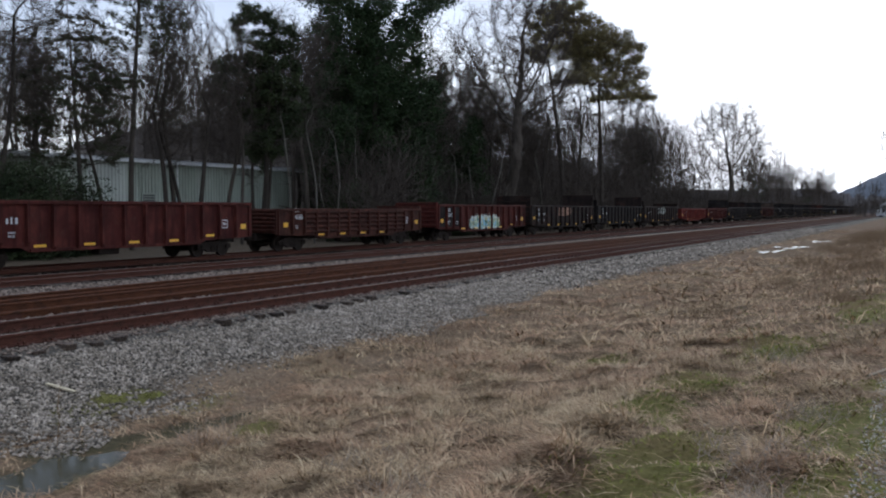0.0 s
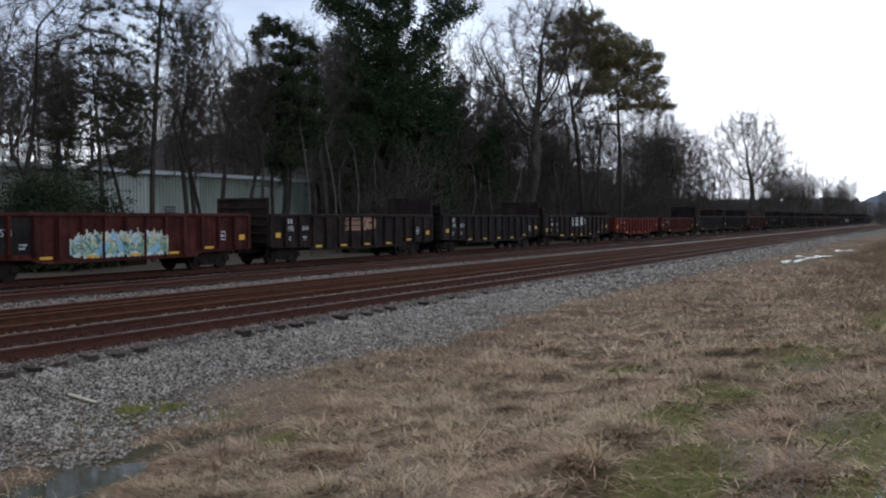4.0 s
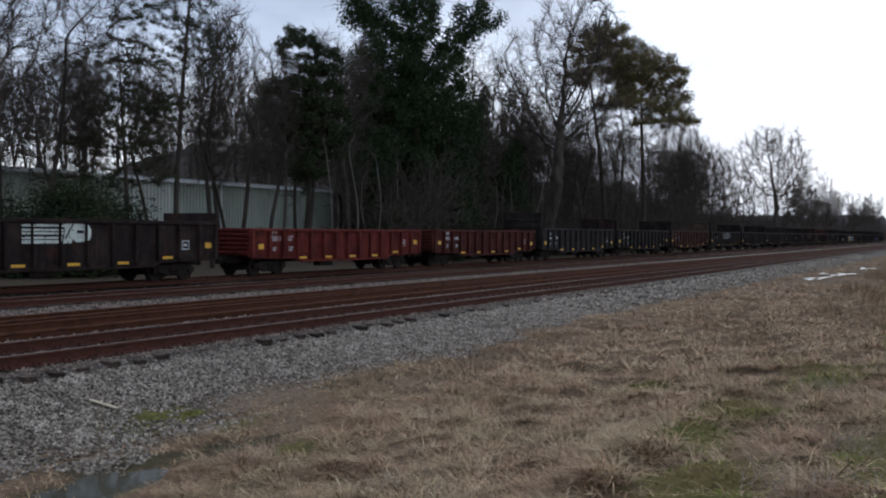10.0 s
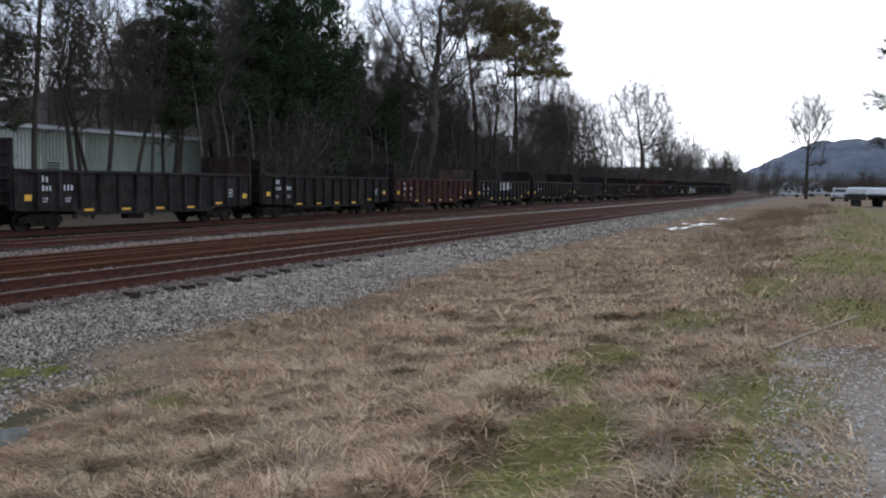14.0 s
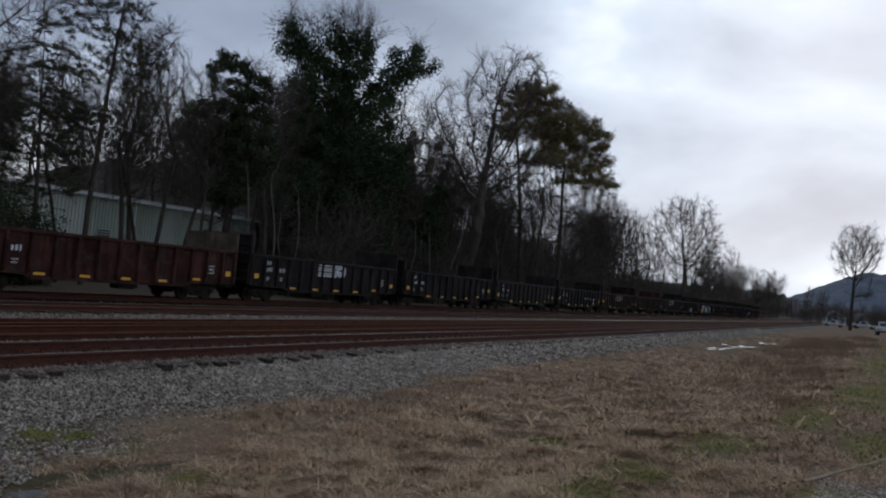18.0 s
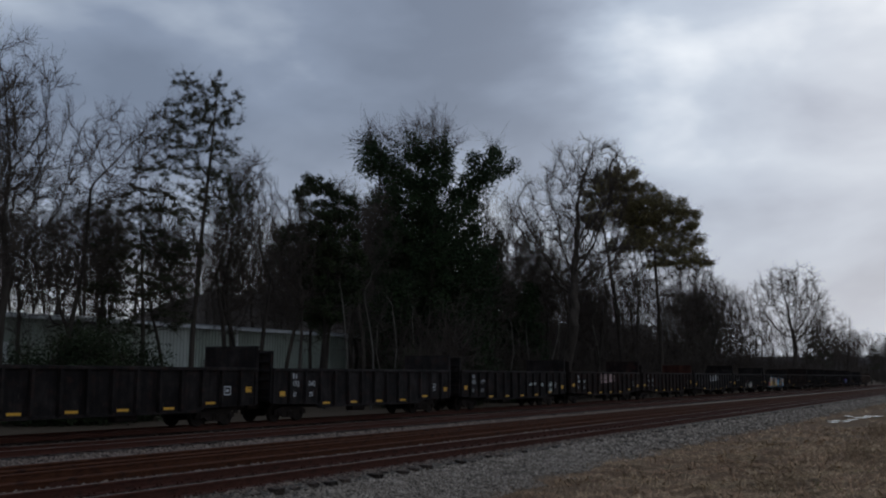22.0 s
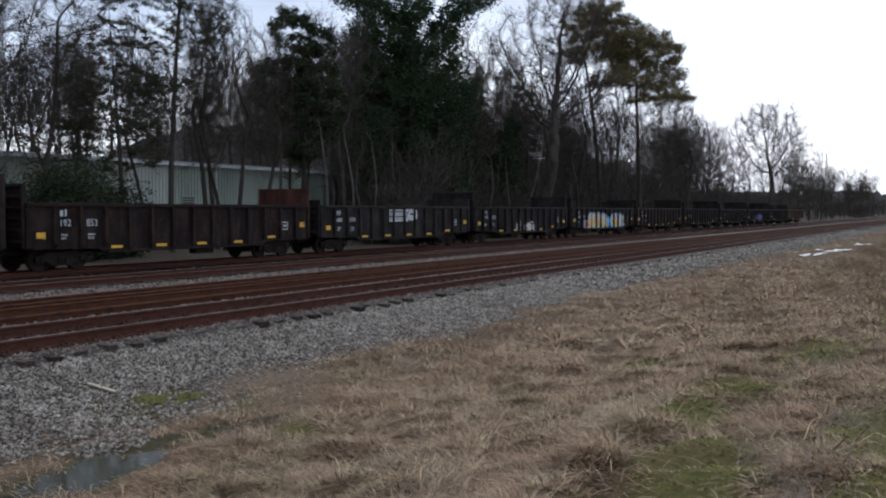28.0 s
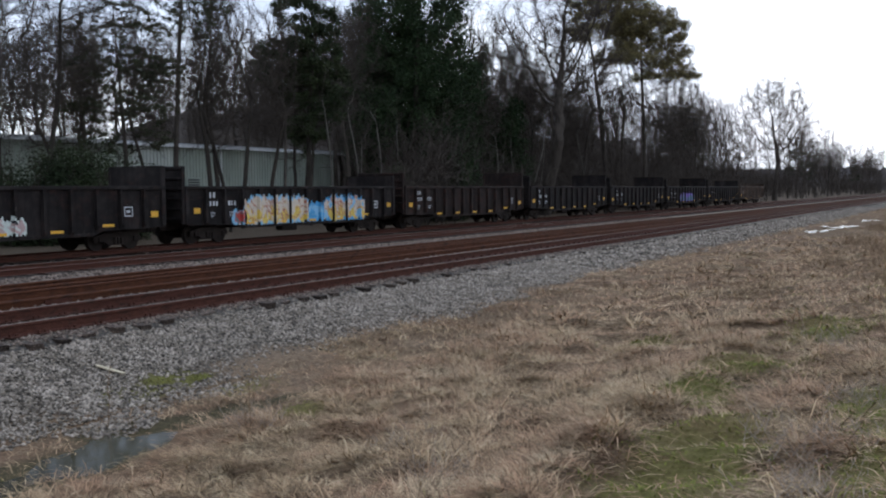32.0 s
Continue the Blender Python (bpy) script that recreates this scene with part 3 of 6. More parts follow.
def emblem(parent, posts, y, z, mat):
    """The faded emblem: level stripes that end in a slanted and a rounded block, painted over panels and posts."""
    e = random.Random(int(y * 10) + 5)
    d, verts, faces = 0.04, [], []

    def quad(*points):
        o = len(verts)
        verts.extend(points)
        faces.append((o, o + 1, o + 2, o + 3))

    for i in range(72):
        for j in range(18):
            a, b = d * i, d * j
            slant = a - 0.28 * b
            stripe = b % 0.144 < 0.085 and slant < 1.5
            block = 1.56 < slant < 2.06 and not 1.78 < slant - 0.35 * (b - 0.36) < 1.86
            rounded = ((a - 2.44) / 0.4) ** 2 + ((b - 0.36) / 0.36) ** 2 < 1 and not (abs(b - 0.40) < 0.05 and 2.3 < a < 2.62)
            if not (stripe or block or rounded) or e.random() < 0.07:
                continue
            p, q = y + a, z + b
            on_post = any(abs(p + d / 2 - c) < 0.066 for c in posts)
            x = SIDE_X + (0.153 if on_post else 0.004)
            quad((x, p, q), (x, p + d, q), (x, p + d, q + d), (x, p, q + d))
            for c in posts:
                if not on_post and p < c - 0.07 <= p + d:
                    quad((SIDE_X + 0.004, c - 0.075, q), (SIDE_X + 0.153, c - 0.065, q), (SIDE_X + 0.153, c - 0.065, q + d), (SIDE_X + 0.004, c - 0.075, q + d))
    tagged(mesh_object("emblem", verts, faces, mat, parent), kind="stuff")


def graffiti(parent, posts, y0, y1, z0, z1, style, seed):
    """Sprayed bubble letters without words, in small dabs that follow the panels and the faces of the posts."""
    outer, high, low, line, accent = style
    k = [random.Random(seed + i).uniform(0, 6.28) for i in range(8)]
    dy, dz = 0.05, 0.05
    cells = {}
    for i in range(int((y1 - y0) / dy)):
        y = y0 + dy * i
        u = (y - y0) / (y1 - y0)
        jag = 0.16 * abs(math.sin(7.3 * y + k[0])) + 0.12 * abs(math.sin(17.1 * y + k[1])) + 0.25 * max(0, abs(2 * u - 1) - 0.75) * 4
        top, bottom = z1 - jag, z0 + 0.06 * abs(math.sin(11.7 * y + k[2])) + 0.2 * max(0, abs(2 * u - 1) - 0.85) * 4
        x = SIDE_X + (0.153 if any(abs(y + dy / 2 - c) < 0.066 for c in posts) else 0.004)
        for j in range(int((z1 - z0) / dz) + 1):
            z = z0 + dz * j
            if z < bottom or z > top:
                continue
            letter = math.sin(6.6 * y + 2.0 * math.sin(5.1 * z + k[3]) + k[4]) + 0.8 * math.sin(6.3 * z + 2.6 * math.sin(4.3 * y + k[5]) + k[6]) + 0.35 * math.sin(23 * y + 19 * z)
            edge = min(top - z, z - bottom, (y - y0) * 1.3, (y1 - y) * 1.3)
            if edge < 0.10 + 0.1 * math.sin(9 * y + k[7]):
                c = outer
            elif abs(letter) < 0.24:
                c = line
            elif letter < -0.95:
                c = accent
            else:
                c = low if z < z0 + (z1 - z0) * (0.42 + 0.16 * math.sin(7 * y + k[1]) + 0.1 * math.sin(31 * y)) else high
            cells.setdefault(c, []).append((x, y, z))
    for c, rows in cells.items():
        verts, faces = [], []
        for x, y, z in rows:
            o = len(verts)
            verts += [(x, y, z), (x, y + dy, z), (x, y + dy, z + dz), (x, y, z + dz)]
            faces.append((o, o + 1, o + 2, o + 3))
            for p in posts:
                # the flank of the post that the next dab of paint runs onto
                if x < SIDE_X + 0.1 and y < p - 0.07 <= y + dy and z > 0.86:
                    o = len(verts)
                    verts += [(SIDE_X + 0.004, p - 0.075, z), (SIDE_X + 0.153, p - 0.065, z), (SIDE_X + 0.153, p - 0.065, z + dz), (SIDE_X + 0.004, p - 0.075, z + dz)]
                    faces.append((o, o + 1, o + 2, o + 3))
        tagged(mesh_object("spray_paint", verts, faces, SPRAY[c], parent, c + " spray paint"), kind="stuff")


def gondola(spec):
    """One open freight car, its origin on the rail heads at its middle; the front is towards -y."""
    paint = PAINTS[spec["paint"]]
    pk = spec["paint"]
    half = spec.get("half", HALF)
    top = spec.get("top", 2.49)
    root = tagged(empty("gondola_car"), spec["label"], "freight car", "cars of the freight train")
    r = random.Random(spec["seed"])
    for sgn in (1, -1):
        flip = None if sgn > 0 else (0, 0, math.pi)
        piece("side_wall", cached(("side_wall", pk, top, half), lambda: side_bm(top, half), paint), root, (sgn * SIDE_X, 0, 0), turn=flip)
        piece("top_chord", cached(("top_chord", pk, half), lambda: box(bmesh.new(), -0.08, 0.10, -half, half, -0.12, 0.02, 0.015), paint), root, (sgn * SIDE_X, 0, top), turn=flip)
        piece("side_sill", cached(("side_sill", pk, half), lambda: box(bmesh.new(), -0.05, 0.05, -half + 3.6, half - 3.6, 0.0, 0.12, 0.01), paint), root, (sgn * SIDE_X, 0, 0.62), turn=flip)
        n = spec.get("posts", 13)
        for k in range(n):
            y = -half + 1.15 + (2 * half - 2.3) * k / (n - 1)
            low = 0.66 if abs(y) < half - 3.5 else 0.86
            piece("side_post", cached(("side_post", pk, round(top - low, 2)), lambda: post_bm(top - low - 0.1), paint), root, (sgn * SIDE_X, y, low), turn=flip)
        for y in (-half, half):
            piece("corner_post", cached(("corner_post", pk, top), lambda: box(bmesh.new(), -0.08, 0.07, -0.1, 0.1, 0.9, top, 0.015), paint), root, (sgn * SIDE_X, y * 0.989, 0))
    piece("floor", cached(("floor", half), lambda: box(bmesh.new(), -1.55, 1.55, -half, half, 0.95, 1.05), STEEL_DARK), root)
    piece("centre_sill", cached(("centre_sill", half), lambda: box(bmesh.new(), -0.3, 0.3, -half - 0.2, half + 0.2, 0.6, 0.96, 0.02), STEEL_DARK), root)
    front, rear = spec.get("ends", (0.7, 1.0))
    rear_paint = spec.get("rear", pk)
    front_paint_or_shade = spec.get("front", pk)
    end_wall(root, -half, None, top + front, PAINTS[front_paint_or_shade], front_paint_or_shade, "ribbed end bulkhead")
    end_wall(root, half, (0, 0, math.pi), top + rear, PAINTS[rear_paint], rear_paint, "raised end bulkhead")
    for y, s in ((-half, -1), (half, 1)):
        piece("coupler", cached(("coupler",), lambda: box(box(bmesh.new(), -0.1, 0.1, 0, 0.42, -0.1, 0.1, 0.02), -0.16, 0.16, 0.40, 0.56, -0.14, 0.14, 0.04), STEEL_DARK), root, (0, y, 0.72), turn=None if s > 0 else (0, 0, math.pi))
        ladder = empty("ladder")
        ladder.parent = root
        ladder.location = (SIDE_X + 0.09, y - s * 0.42, 0.72)
        for k in range(5):
            piece("rung", cached(("rung",), lambda: box(bmesh.new(), -0.015, 0.015, -0.22, 0.22, -0.012, 0.012), STEEL_DARK), ladder, (0, 0, 0.15 + 0.36 * k))
        truck = empty("truck")
        truck.parent, truck.location = root, (0, s * (half - 1.97), 0)
        for sgn in (1, -1):
            piece("side_frame", cached(("side_frame",), side_frame_bm, STEEL_DARK), truck, (sgn * 0.98, 0, 0), turn=None if sgn > 0 else (0, 0, math.pi))
            for a in (-0.86, 0.86):
                piece("wheel", cached(("wheel",), wheel_bm, STEEL_DARK), truck, (sgn * 0.75, a, 0.42), turn=None if sgn > 0 else (0, 0, math.pi))
        for a in (-0.86, 0.86):
            piece("axle", cached(("axle",), lambda: box(bmesh.new(), -0.68, 0.68, -0.07, 0.07, -0.07, 0.07, 0.02), STEEL_DARK), truck, (0, a, 0.42))
        piece("bolster", cached(("bolster",), lambda: box(bmesh.new(), -0.95, 0.95, -0.2, 0.2, 0.35, 0.62, 0.02), STEEL_DARK), truck)
    piece("brake_reservoir", cached(("brake_reservoir",), lambda: box(bmesh.new(), -0.25, 0.25, -0.9, 0.2, -0.22, 0.12, 0.06), STEEL_DARK), root, (1.1, r.uniform(-1.5, 1.5), 0.6))
    # reflectors and stencils
    square = cached(("reflector",), lambda: box(bmesh.new(), 0, 0.006, -0.19, 0.19, -0.12, 0.12), YELLOW)
    strip = cached(("reflector_strip",), lambda: box(bmesh.new(), 0, 0.006, -0.28, 0.28, -0.05, 0.05), YELLOW)
    piece("reflector", square, root, (SIDE_X + 0.003, -half + 0.55 + r.uniform(0, 0.2), 1.4 + r.uniform(-0.1, 0.1)), "yellow reflective square")
    piece("reflector", square, root, (SIDE_X + 0.003, half - 0.55, 1.45 + r.uniform(-0.15, 0.1)), "yellow reflective square")
    for k in (2, 4, 6, 8, 10):
        y = -half + 1.15 + (2 * half - 2.3) * (k + 0.5) / 12
        piece("reflector", strip, root, (SIDE_X + 0.003, y, 0.84 if abs(y) < half - 3.7 else 1.0), "yellow reflective strip")
    if spec.get("number"):
        stencil(root, -half + 1.45, 2.02, [(2, 0.26)], spec["seed"])
        for k, w in enumerate(spec["number"].split()):
            piece("car_number", text_mesh(w, 0.36), root, (SIDE_X + 0.006, -half + 1.4 + 1.22 * k, 1.66), turn=(radians(90), 0, radians(90)))
    else:
        stencil(root, -half + 1.45, 2.0, [(2, 0.26), (3, 0.24)], spec["seed"])
        stencil(root, -half + 2.62, 1.66, [(3, 0.24)], spec["seed"] + 1)
    stencil(root, -half + 1.5, 1.3, [(4, 0.09), (3, 0.09)], spec["seed"] + 2)
    stencil(root, -half + 2.7, 1.3, [(5, 0.09), (4, 0.09)], spec["seed"] + 3)
    yb, zb = half - 2.1, 1.32
    bars(root, "consolidated_stencil", [(yb, zb, 0.42, 0.04), (yb, zb + 0.34, 0.42, 0.04), (yb, zb + 0.04, 0.04, 0.3), (yb + 0.38, zb + 0.04, 0.04, 0.3), (yb + 0.1, zb + 0.14, 0.2, 0.1)], WHITE_MARK)
    posts = [-half + 1.15 + (2 * half - 2.3) * k / (n - 1) for k in range(n)]
    if spec.get("emblem"):
        emblem(root, posts, spec.get("emblem_y", -1.6), 1.62, SPRAY[spec["emblem"]] if spec["emblem"] != "mark" else WHITE_MARK)
    for g in spec.get("graffiti", ()):
        graffiti(root, posts, *g)
    if spec.get("louvres"):
        for k in range(n - 1):
            y = -half + 1.15 + (2 * half - 2.3) * (k + 0.5) / (n - 1)
            if abs(y) < 5.5:
                for j in range(5):
                    piece("side_rib", cached(("side_rib", pk), lambda: outline_prism_xz([(0, -0.09), (0.11, -0.02), (0.11, 0.03), (0, 0.1)], -0.5, 0.5), paint), root, (SIDE_X, y, 1.02 + 0.25 * j))
    if spec.get("plate"):
        piece("number_board", cached(("number_board",), lambda: box(bmesh.new(), -0.02, 0.0035, -1.5, 1.5, -0.72, 0.62), PAINTS["black"]), root, (SIDE_X, -half + 1.75, 1.72), "black painted number panel")
    return root


L_BLACK = "faded black steel gondola with ribbed sides and raised end bulkheads"
CARS = [
    (19.7, dict(paint="maroon", label="maroon steel gondola with ribbed sides, no load showing", ends=(0.0, 0.0))),
    (37.5, dict(half=7.5, paint="brown", label="low oxide brown gondola with corrugated side panels", ends=(0.0, 0.2), top=2.2, louvres=True, number="4680")),
    (55.1, dict(half=7.6, paint="maroon", label="maroon gondola with pale green graffiti and a black panel", ends=(0.15, 0.0), number="588571", plate=True, graffiti=[(-2.7, 2.4, 0.72, 1.9, ("white", "cream", "green", "teal", "sky"), 3)])),
    (72.3, dict(paint="soot", label="brown black gondola with a rust coloured emblem", ends=(0.8, 1.05), number="192 644", emblem="rust")),
    (89.9, dict(paint="black", label=L_BLACK, number="192 887", ends=(0.65, 1.05), rear="soot")),
    (107.3, dict(paint="soot", label="brown black gondola with a worn white emblem", emblem="white", ends=(0.65, 0.4))),
    (125.2, dict(half=7.5, paint="red", label="bright orange red gondola with faint white marks", ends=(0.0, 0.0), top=2.24, number="5811 07")),
    (141.9, dict(half=7.5, paint="maroon", label="maroon red gondola with low ends", ends=(0.0, 0.1), top=2.28)),
    (158.9, dict(paint="slate", label="slate grey gondola with tall end bulkheads", ends=(1.2, 0.95), rear="soot")),
    (176.3, dict(paint="black", label=L_BLACK, ends=(0.9, 1.0))),
    # The black front bulkhead stands for shade on a maroon end wall.
    (193.8, dict(paint="patch", front="black", label="patched maroon and grey gondola with a grey bulkhead", ends=(1.0, 0.9), rear="weathered")),
    (211.3, dict(paint="black", label="black gondola with a crisp white emblem", emblem="mark", ends=(1.0, 1.0))),
    (228.9, dict(paint="black", label=L_BLACK, ends=(0.7, 1.0))),
    (246.2, dict(paint="slate", label="slate black gondola with a white car number", number="192 040", ends=(0.8, 0.9))),
    (263.8, dict(paint="black", label="black gondola with small white graffiti tags", number="192 797", ends=(0.8, 0.9), graffiti=[(1.6, 2.9, 1.45, 1.85, ("white", "black", "white", "black", "white"), 8), (3.4, 4.2, 1.4, 1.75, ("white", "black", "black", "white", "black"), 9), (4.9, 5.7, 1.0, 1.8, ("white", "black", "black", "white", "black"), 10)])),
    (281.0, dict(paint="soot", label="brown black gondola with a faded pinkish emblem", emblem="pink", ends=(0.8, 1.0))),
    (298.1, dict(paint="soot", label="brown black gondola with white car number and rusty bulkhead", number="192 853", ends=(0.7, 0.85), rear="brown")),
    (315.3, dict(paint="slate", label="slate grey gondola with a white emblem", emblem="mark", ends=(0.3, 0.5))),
    (332.4, dict(paint="black", label="black gondola with a small white graffiti tag", number="192 980", ends=(1.0, 0.85), graffiti=[(-1.6, -0.9, 0.75, 1.6, ("pink", "black", "white", "white", "black"), 12), (-0.2, 1.7, 0.72, 1.5, ("white", "pink", "pink", "white", "black"), 13)])),
    (349.8, dict(paint="black", label="black gondola with large yellow and blue graffiti", ends=(0.85, 0.6), graffiti=[(-5.3, -4.3, 0.72, 1.6, ("sky", "red", "red", "teal", "white"), 20), (-4.5, 0.2, 0.68, 2.2, ("sky", "peach", "yellow", "brick", "peach"), 21), (0.2, 1.5, 0.7, 1.85, ("blue", "sky", "blue", "sky", "blue"), 23), (1.5, 5.2, 0.68, 2.15, ("blue", "peach", "yellow", "brick", "sky"), 22)])),
    (367.2, dict(paint="soot", label="brown black gondola with dull maroon patches", ends=(0.8, 1.0))),
    (384.8, dict(paint="black", label=L_BLACK, ends=(0.8, 1.0))),
    (402.3, dict(paint="black", label=L_BLACK, ends=(0.8, 1.0))),
    (419.8, dict(paint="black", label="black gondola with purple graffiti", ends=(0.8, 1.0), graffiti=[(-3.0, 2.5, 0.8, 1.9, ("purple", "purple", "teal", "purple", "teal"), 31)])),
    (437.3, dict(paint="slate", label=L_BLACK, ends=(0.8, 0.8))),
    (455.0, dict(paint="weathered", label="weathered grey last gondola of the train", ends=(0.3, 0.4))),
]


def travelled(t):
    return 8.996 * t + 0.02703 * t * t + 0.000168 * t ** 3


TRAIN = []
for k, (start, spec) in enumerate(CARS):
    spec["seed"] = 40 + 7 * k
    car = gondola(spec)
    car.location = (-30.6, start + 8.7, -0.54)
    TRAIN.append((car, start + 8.7))

# ---- metal-clad building behind the train ----
def siding_material(name, c0, c1):
    return material(name, [c0, c1], 0.7, 0.55, 0.15, 0.08, 10, (1, 1, 0.3), (0.20, 0.17, 0.14), 0.25)


SIDING = siding_material("pale_green_grey_sheet_metal", (0.27, 0.305, 0.255), (0.40, 0.435, 0.375))
SIDING_WHITE = siding_material("white_sheet_metal", (0.62, 0.64, 0.64), (0.75, 0.77, 0.77))
SIDING_LIGHT = siding_material("newer_pale_sheet_metal", (0.43, 0.46, 0.42), (0.55, 0.58, 0.53))
ROOF = material("light_metal_roof", [(0.30, 0.31, 0.32), (0.42, 0.43, 0.44)], 1.0, 0.5, 0.2, 0.1, 8)
DARK_GAP = material("dark_opening", [(0.02, 0.02, 0.022), (0.03, 0.03, 0.03)], 3, 0.4)
GLASS = material("window_glass", [(0.03, 0.035, 0.04), (0.05, 0.055, 0.06)], 2, 0.08)


def ribbed_wall(name, x, y0, y1, z0, z1, mat, parent, pitch=0.3, label=""):
    """Sheet-metal cladding with standing ribs, facing +x."""
    verts, faces = [], []
    y = y0
    line = []
    while y < y1 - 1e-6:
        e = min(y + pitch, y1)
        line += [(x, y), (x, y + (e - y) * 0.72), (x + 0.06, y + (e - y) * 0.8), (x + 0.06, y + (e - y) * 0.92)]
        y = e
    line.append((x, y1))
    for a, b in line:
        verts += [(a, b, z0), (a, b, z1)]
    for i in range(len(line) - 1):
        faces.append((2 * i, 2 * i + 2, 2 * i + 3, 2 * i + 1))
    return mesh_object(name, verts, faces, mat, parent, label)


def building():
    x, y1, y0, eave = -47.0, BUILDING_END, -14.0, BUILDING_EAVE
    root = tagged(empty("warehouse", pose(0, 0, 0)), "long pale green sheet-metal warehouse with a low pitched roof", "warehouse")
    step = 6.0
    y = y0
    while y < y1 - 0.1:
        e = min(y + step, y1)
        ribbed_wall("wall_panel", x, y, e - 0.04, -0.6, eave, SIDING, root)
        boxed("wall_joint", (x - 0.02, x + 0.05, e - 0.05, e, -0.6, eave), SIDING, root)
        y = e
    boxed("back_wall", (x - 24, x - 23.8, y0, y1, -0.6, eave), SIDING, root)
    part("gable_wall", outline_prism_y([(x - 23.8, -0.6), (x, -0.6), (x, eave), (x - 12, eave + 0.25), (x - 23.8, eave)], y1 - 0.15, y1), SIDING, root)
    part("roof_slope", outline_prism_y([(x + 0.45, eave), (x + 0.45, eave + 0.12), (x - 12, eave + 0.42), (x - 12, eave + 0.3)], y0, y1 + 0.5), ROOF, root)
    part("roof_slope", outline_prism_y([(x - 24.3, eave), (x - 24.3, eave + 0.12), (x - 12, eave + 0.42), (x - 12, eave + 0.3)], y0, y1 + 0.5), ROOF, root)
    boxed("gutter", (x + 0.36, x + 0.52, y0, y1 + 0.5, eave - 0.16, eave + 0.02), SIDING_WHITE, root, "white gutter along the eave")
    for yy in (y1 - 0.3, y1 - 14.0):
        boxed("downpipe", (x + 0.05, x + 0.16, yy - 0.06, yy + 0.06, -0.5, eave - 0.1), SIDING_WHITE, root)
    # a lighter bay, a louvre and a window
    ribbed_wall("light_wall_panel", x + 0.06, 43.0, 46.3, -0.6, eave - 0.3, SIDING_LIGHT, root, 0.3, "lighter replaced wall sheets")
    vent = empty("wall_vent")
    vent.parent = root
    boxed("vent_frame", (x + 0.04, x + 0.12, 47.6, 48.9, 1.75, 2.75), SIDING, vent)
    for k in range(5):
        boxed("vent_slat", (x + 0.12, x + 0.15, 47.7, 48.8, 1.85 + 0.17 * k, 1.95 + 0.17 * k), DARK_GAP, vent)
    win = empty("window")
    win.parent = root
    boxed("window_surround", (x + 0.06, x + 0.1, 27.0, 33.0, -0.5, 3.4), SIDING_WHITE, win)
    boxed("window_frame", (x + 0.1, x + 0.16, 28.2, 31.8, 1.9, 2.9), SIDING, win)
    for k in range(3):
        boxed("pane", (x + 0.15, x + 0.17, 28.3 + 1.17 * k, 29.37 + 1.17 * k, 1.98, 2.82), GLASS, win)


def outline_prism_y(points, y0, y1):
    """A prism along y over an outline of (x, z)."""
    bm = bmesh.new()
    a = [bm.verts.new((x, y0, z)) for x, z in points]
    b = [bm.verts.new((x, y1, z)) for x, z in points]
    bm.faces.new(a)
    bm.faces.new(b[::-1])
    for i in range(len(points)):
        j = (i + 1) % len(points)
        bm.faces.new((a[i], b[i], b[j], a[j]))
    bmesh.ops.recalc_face_normals(bm, faces=bm.faces)
    return bm


BUILDING_END, BUILDING_EAVE = 65.0, 4.9
building()

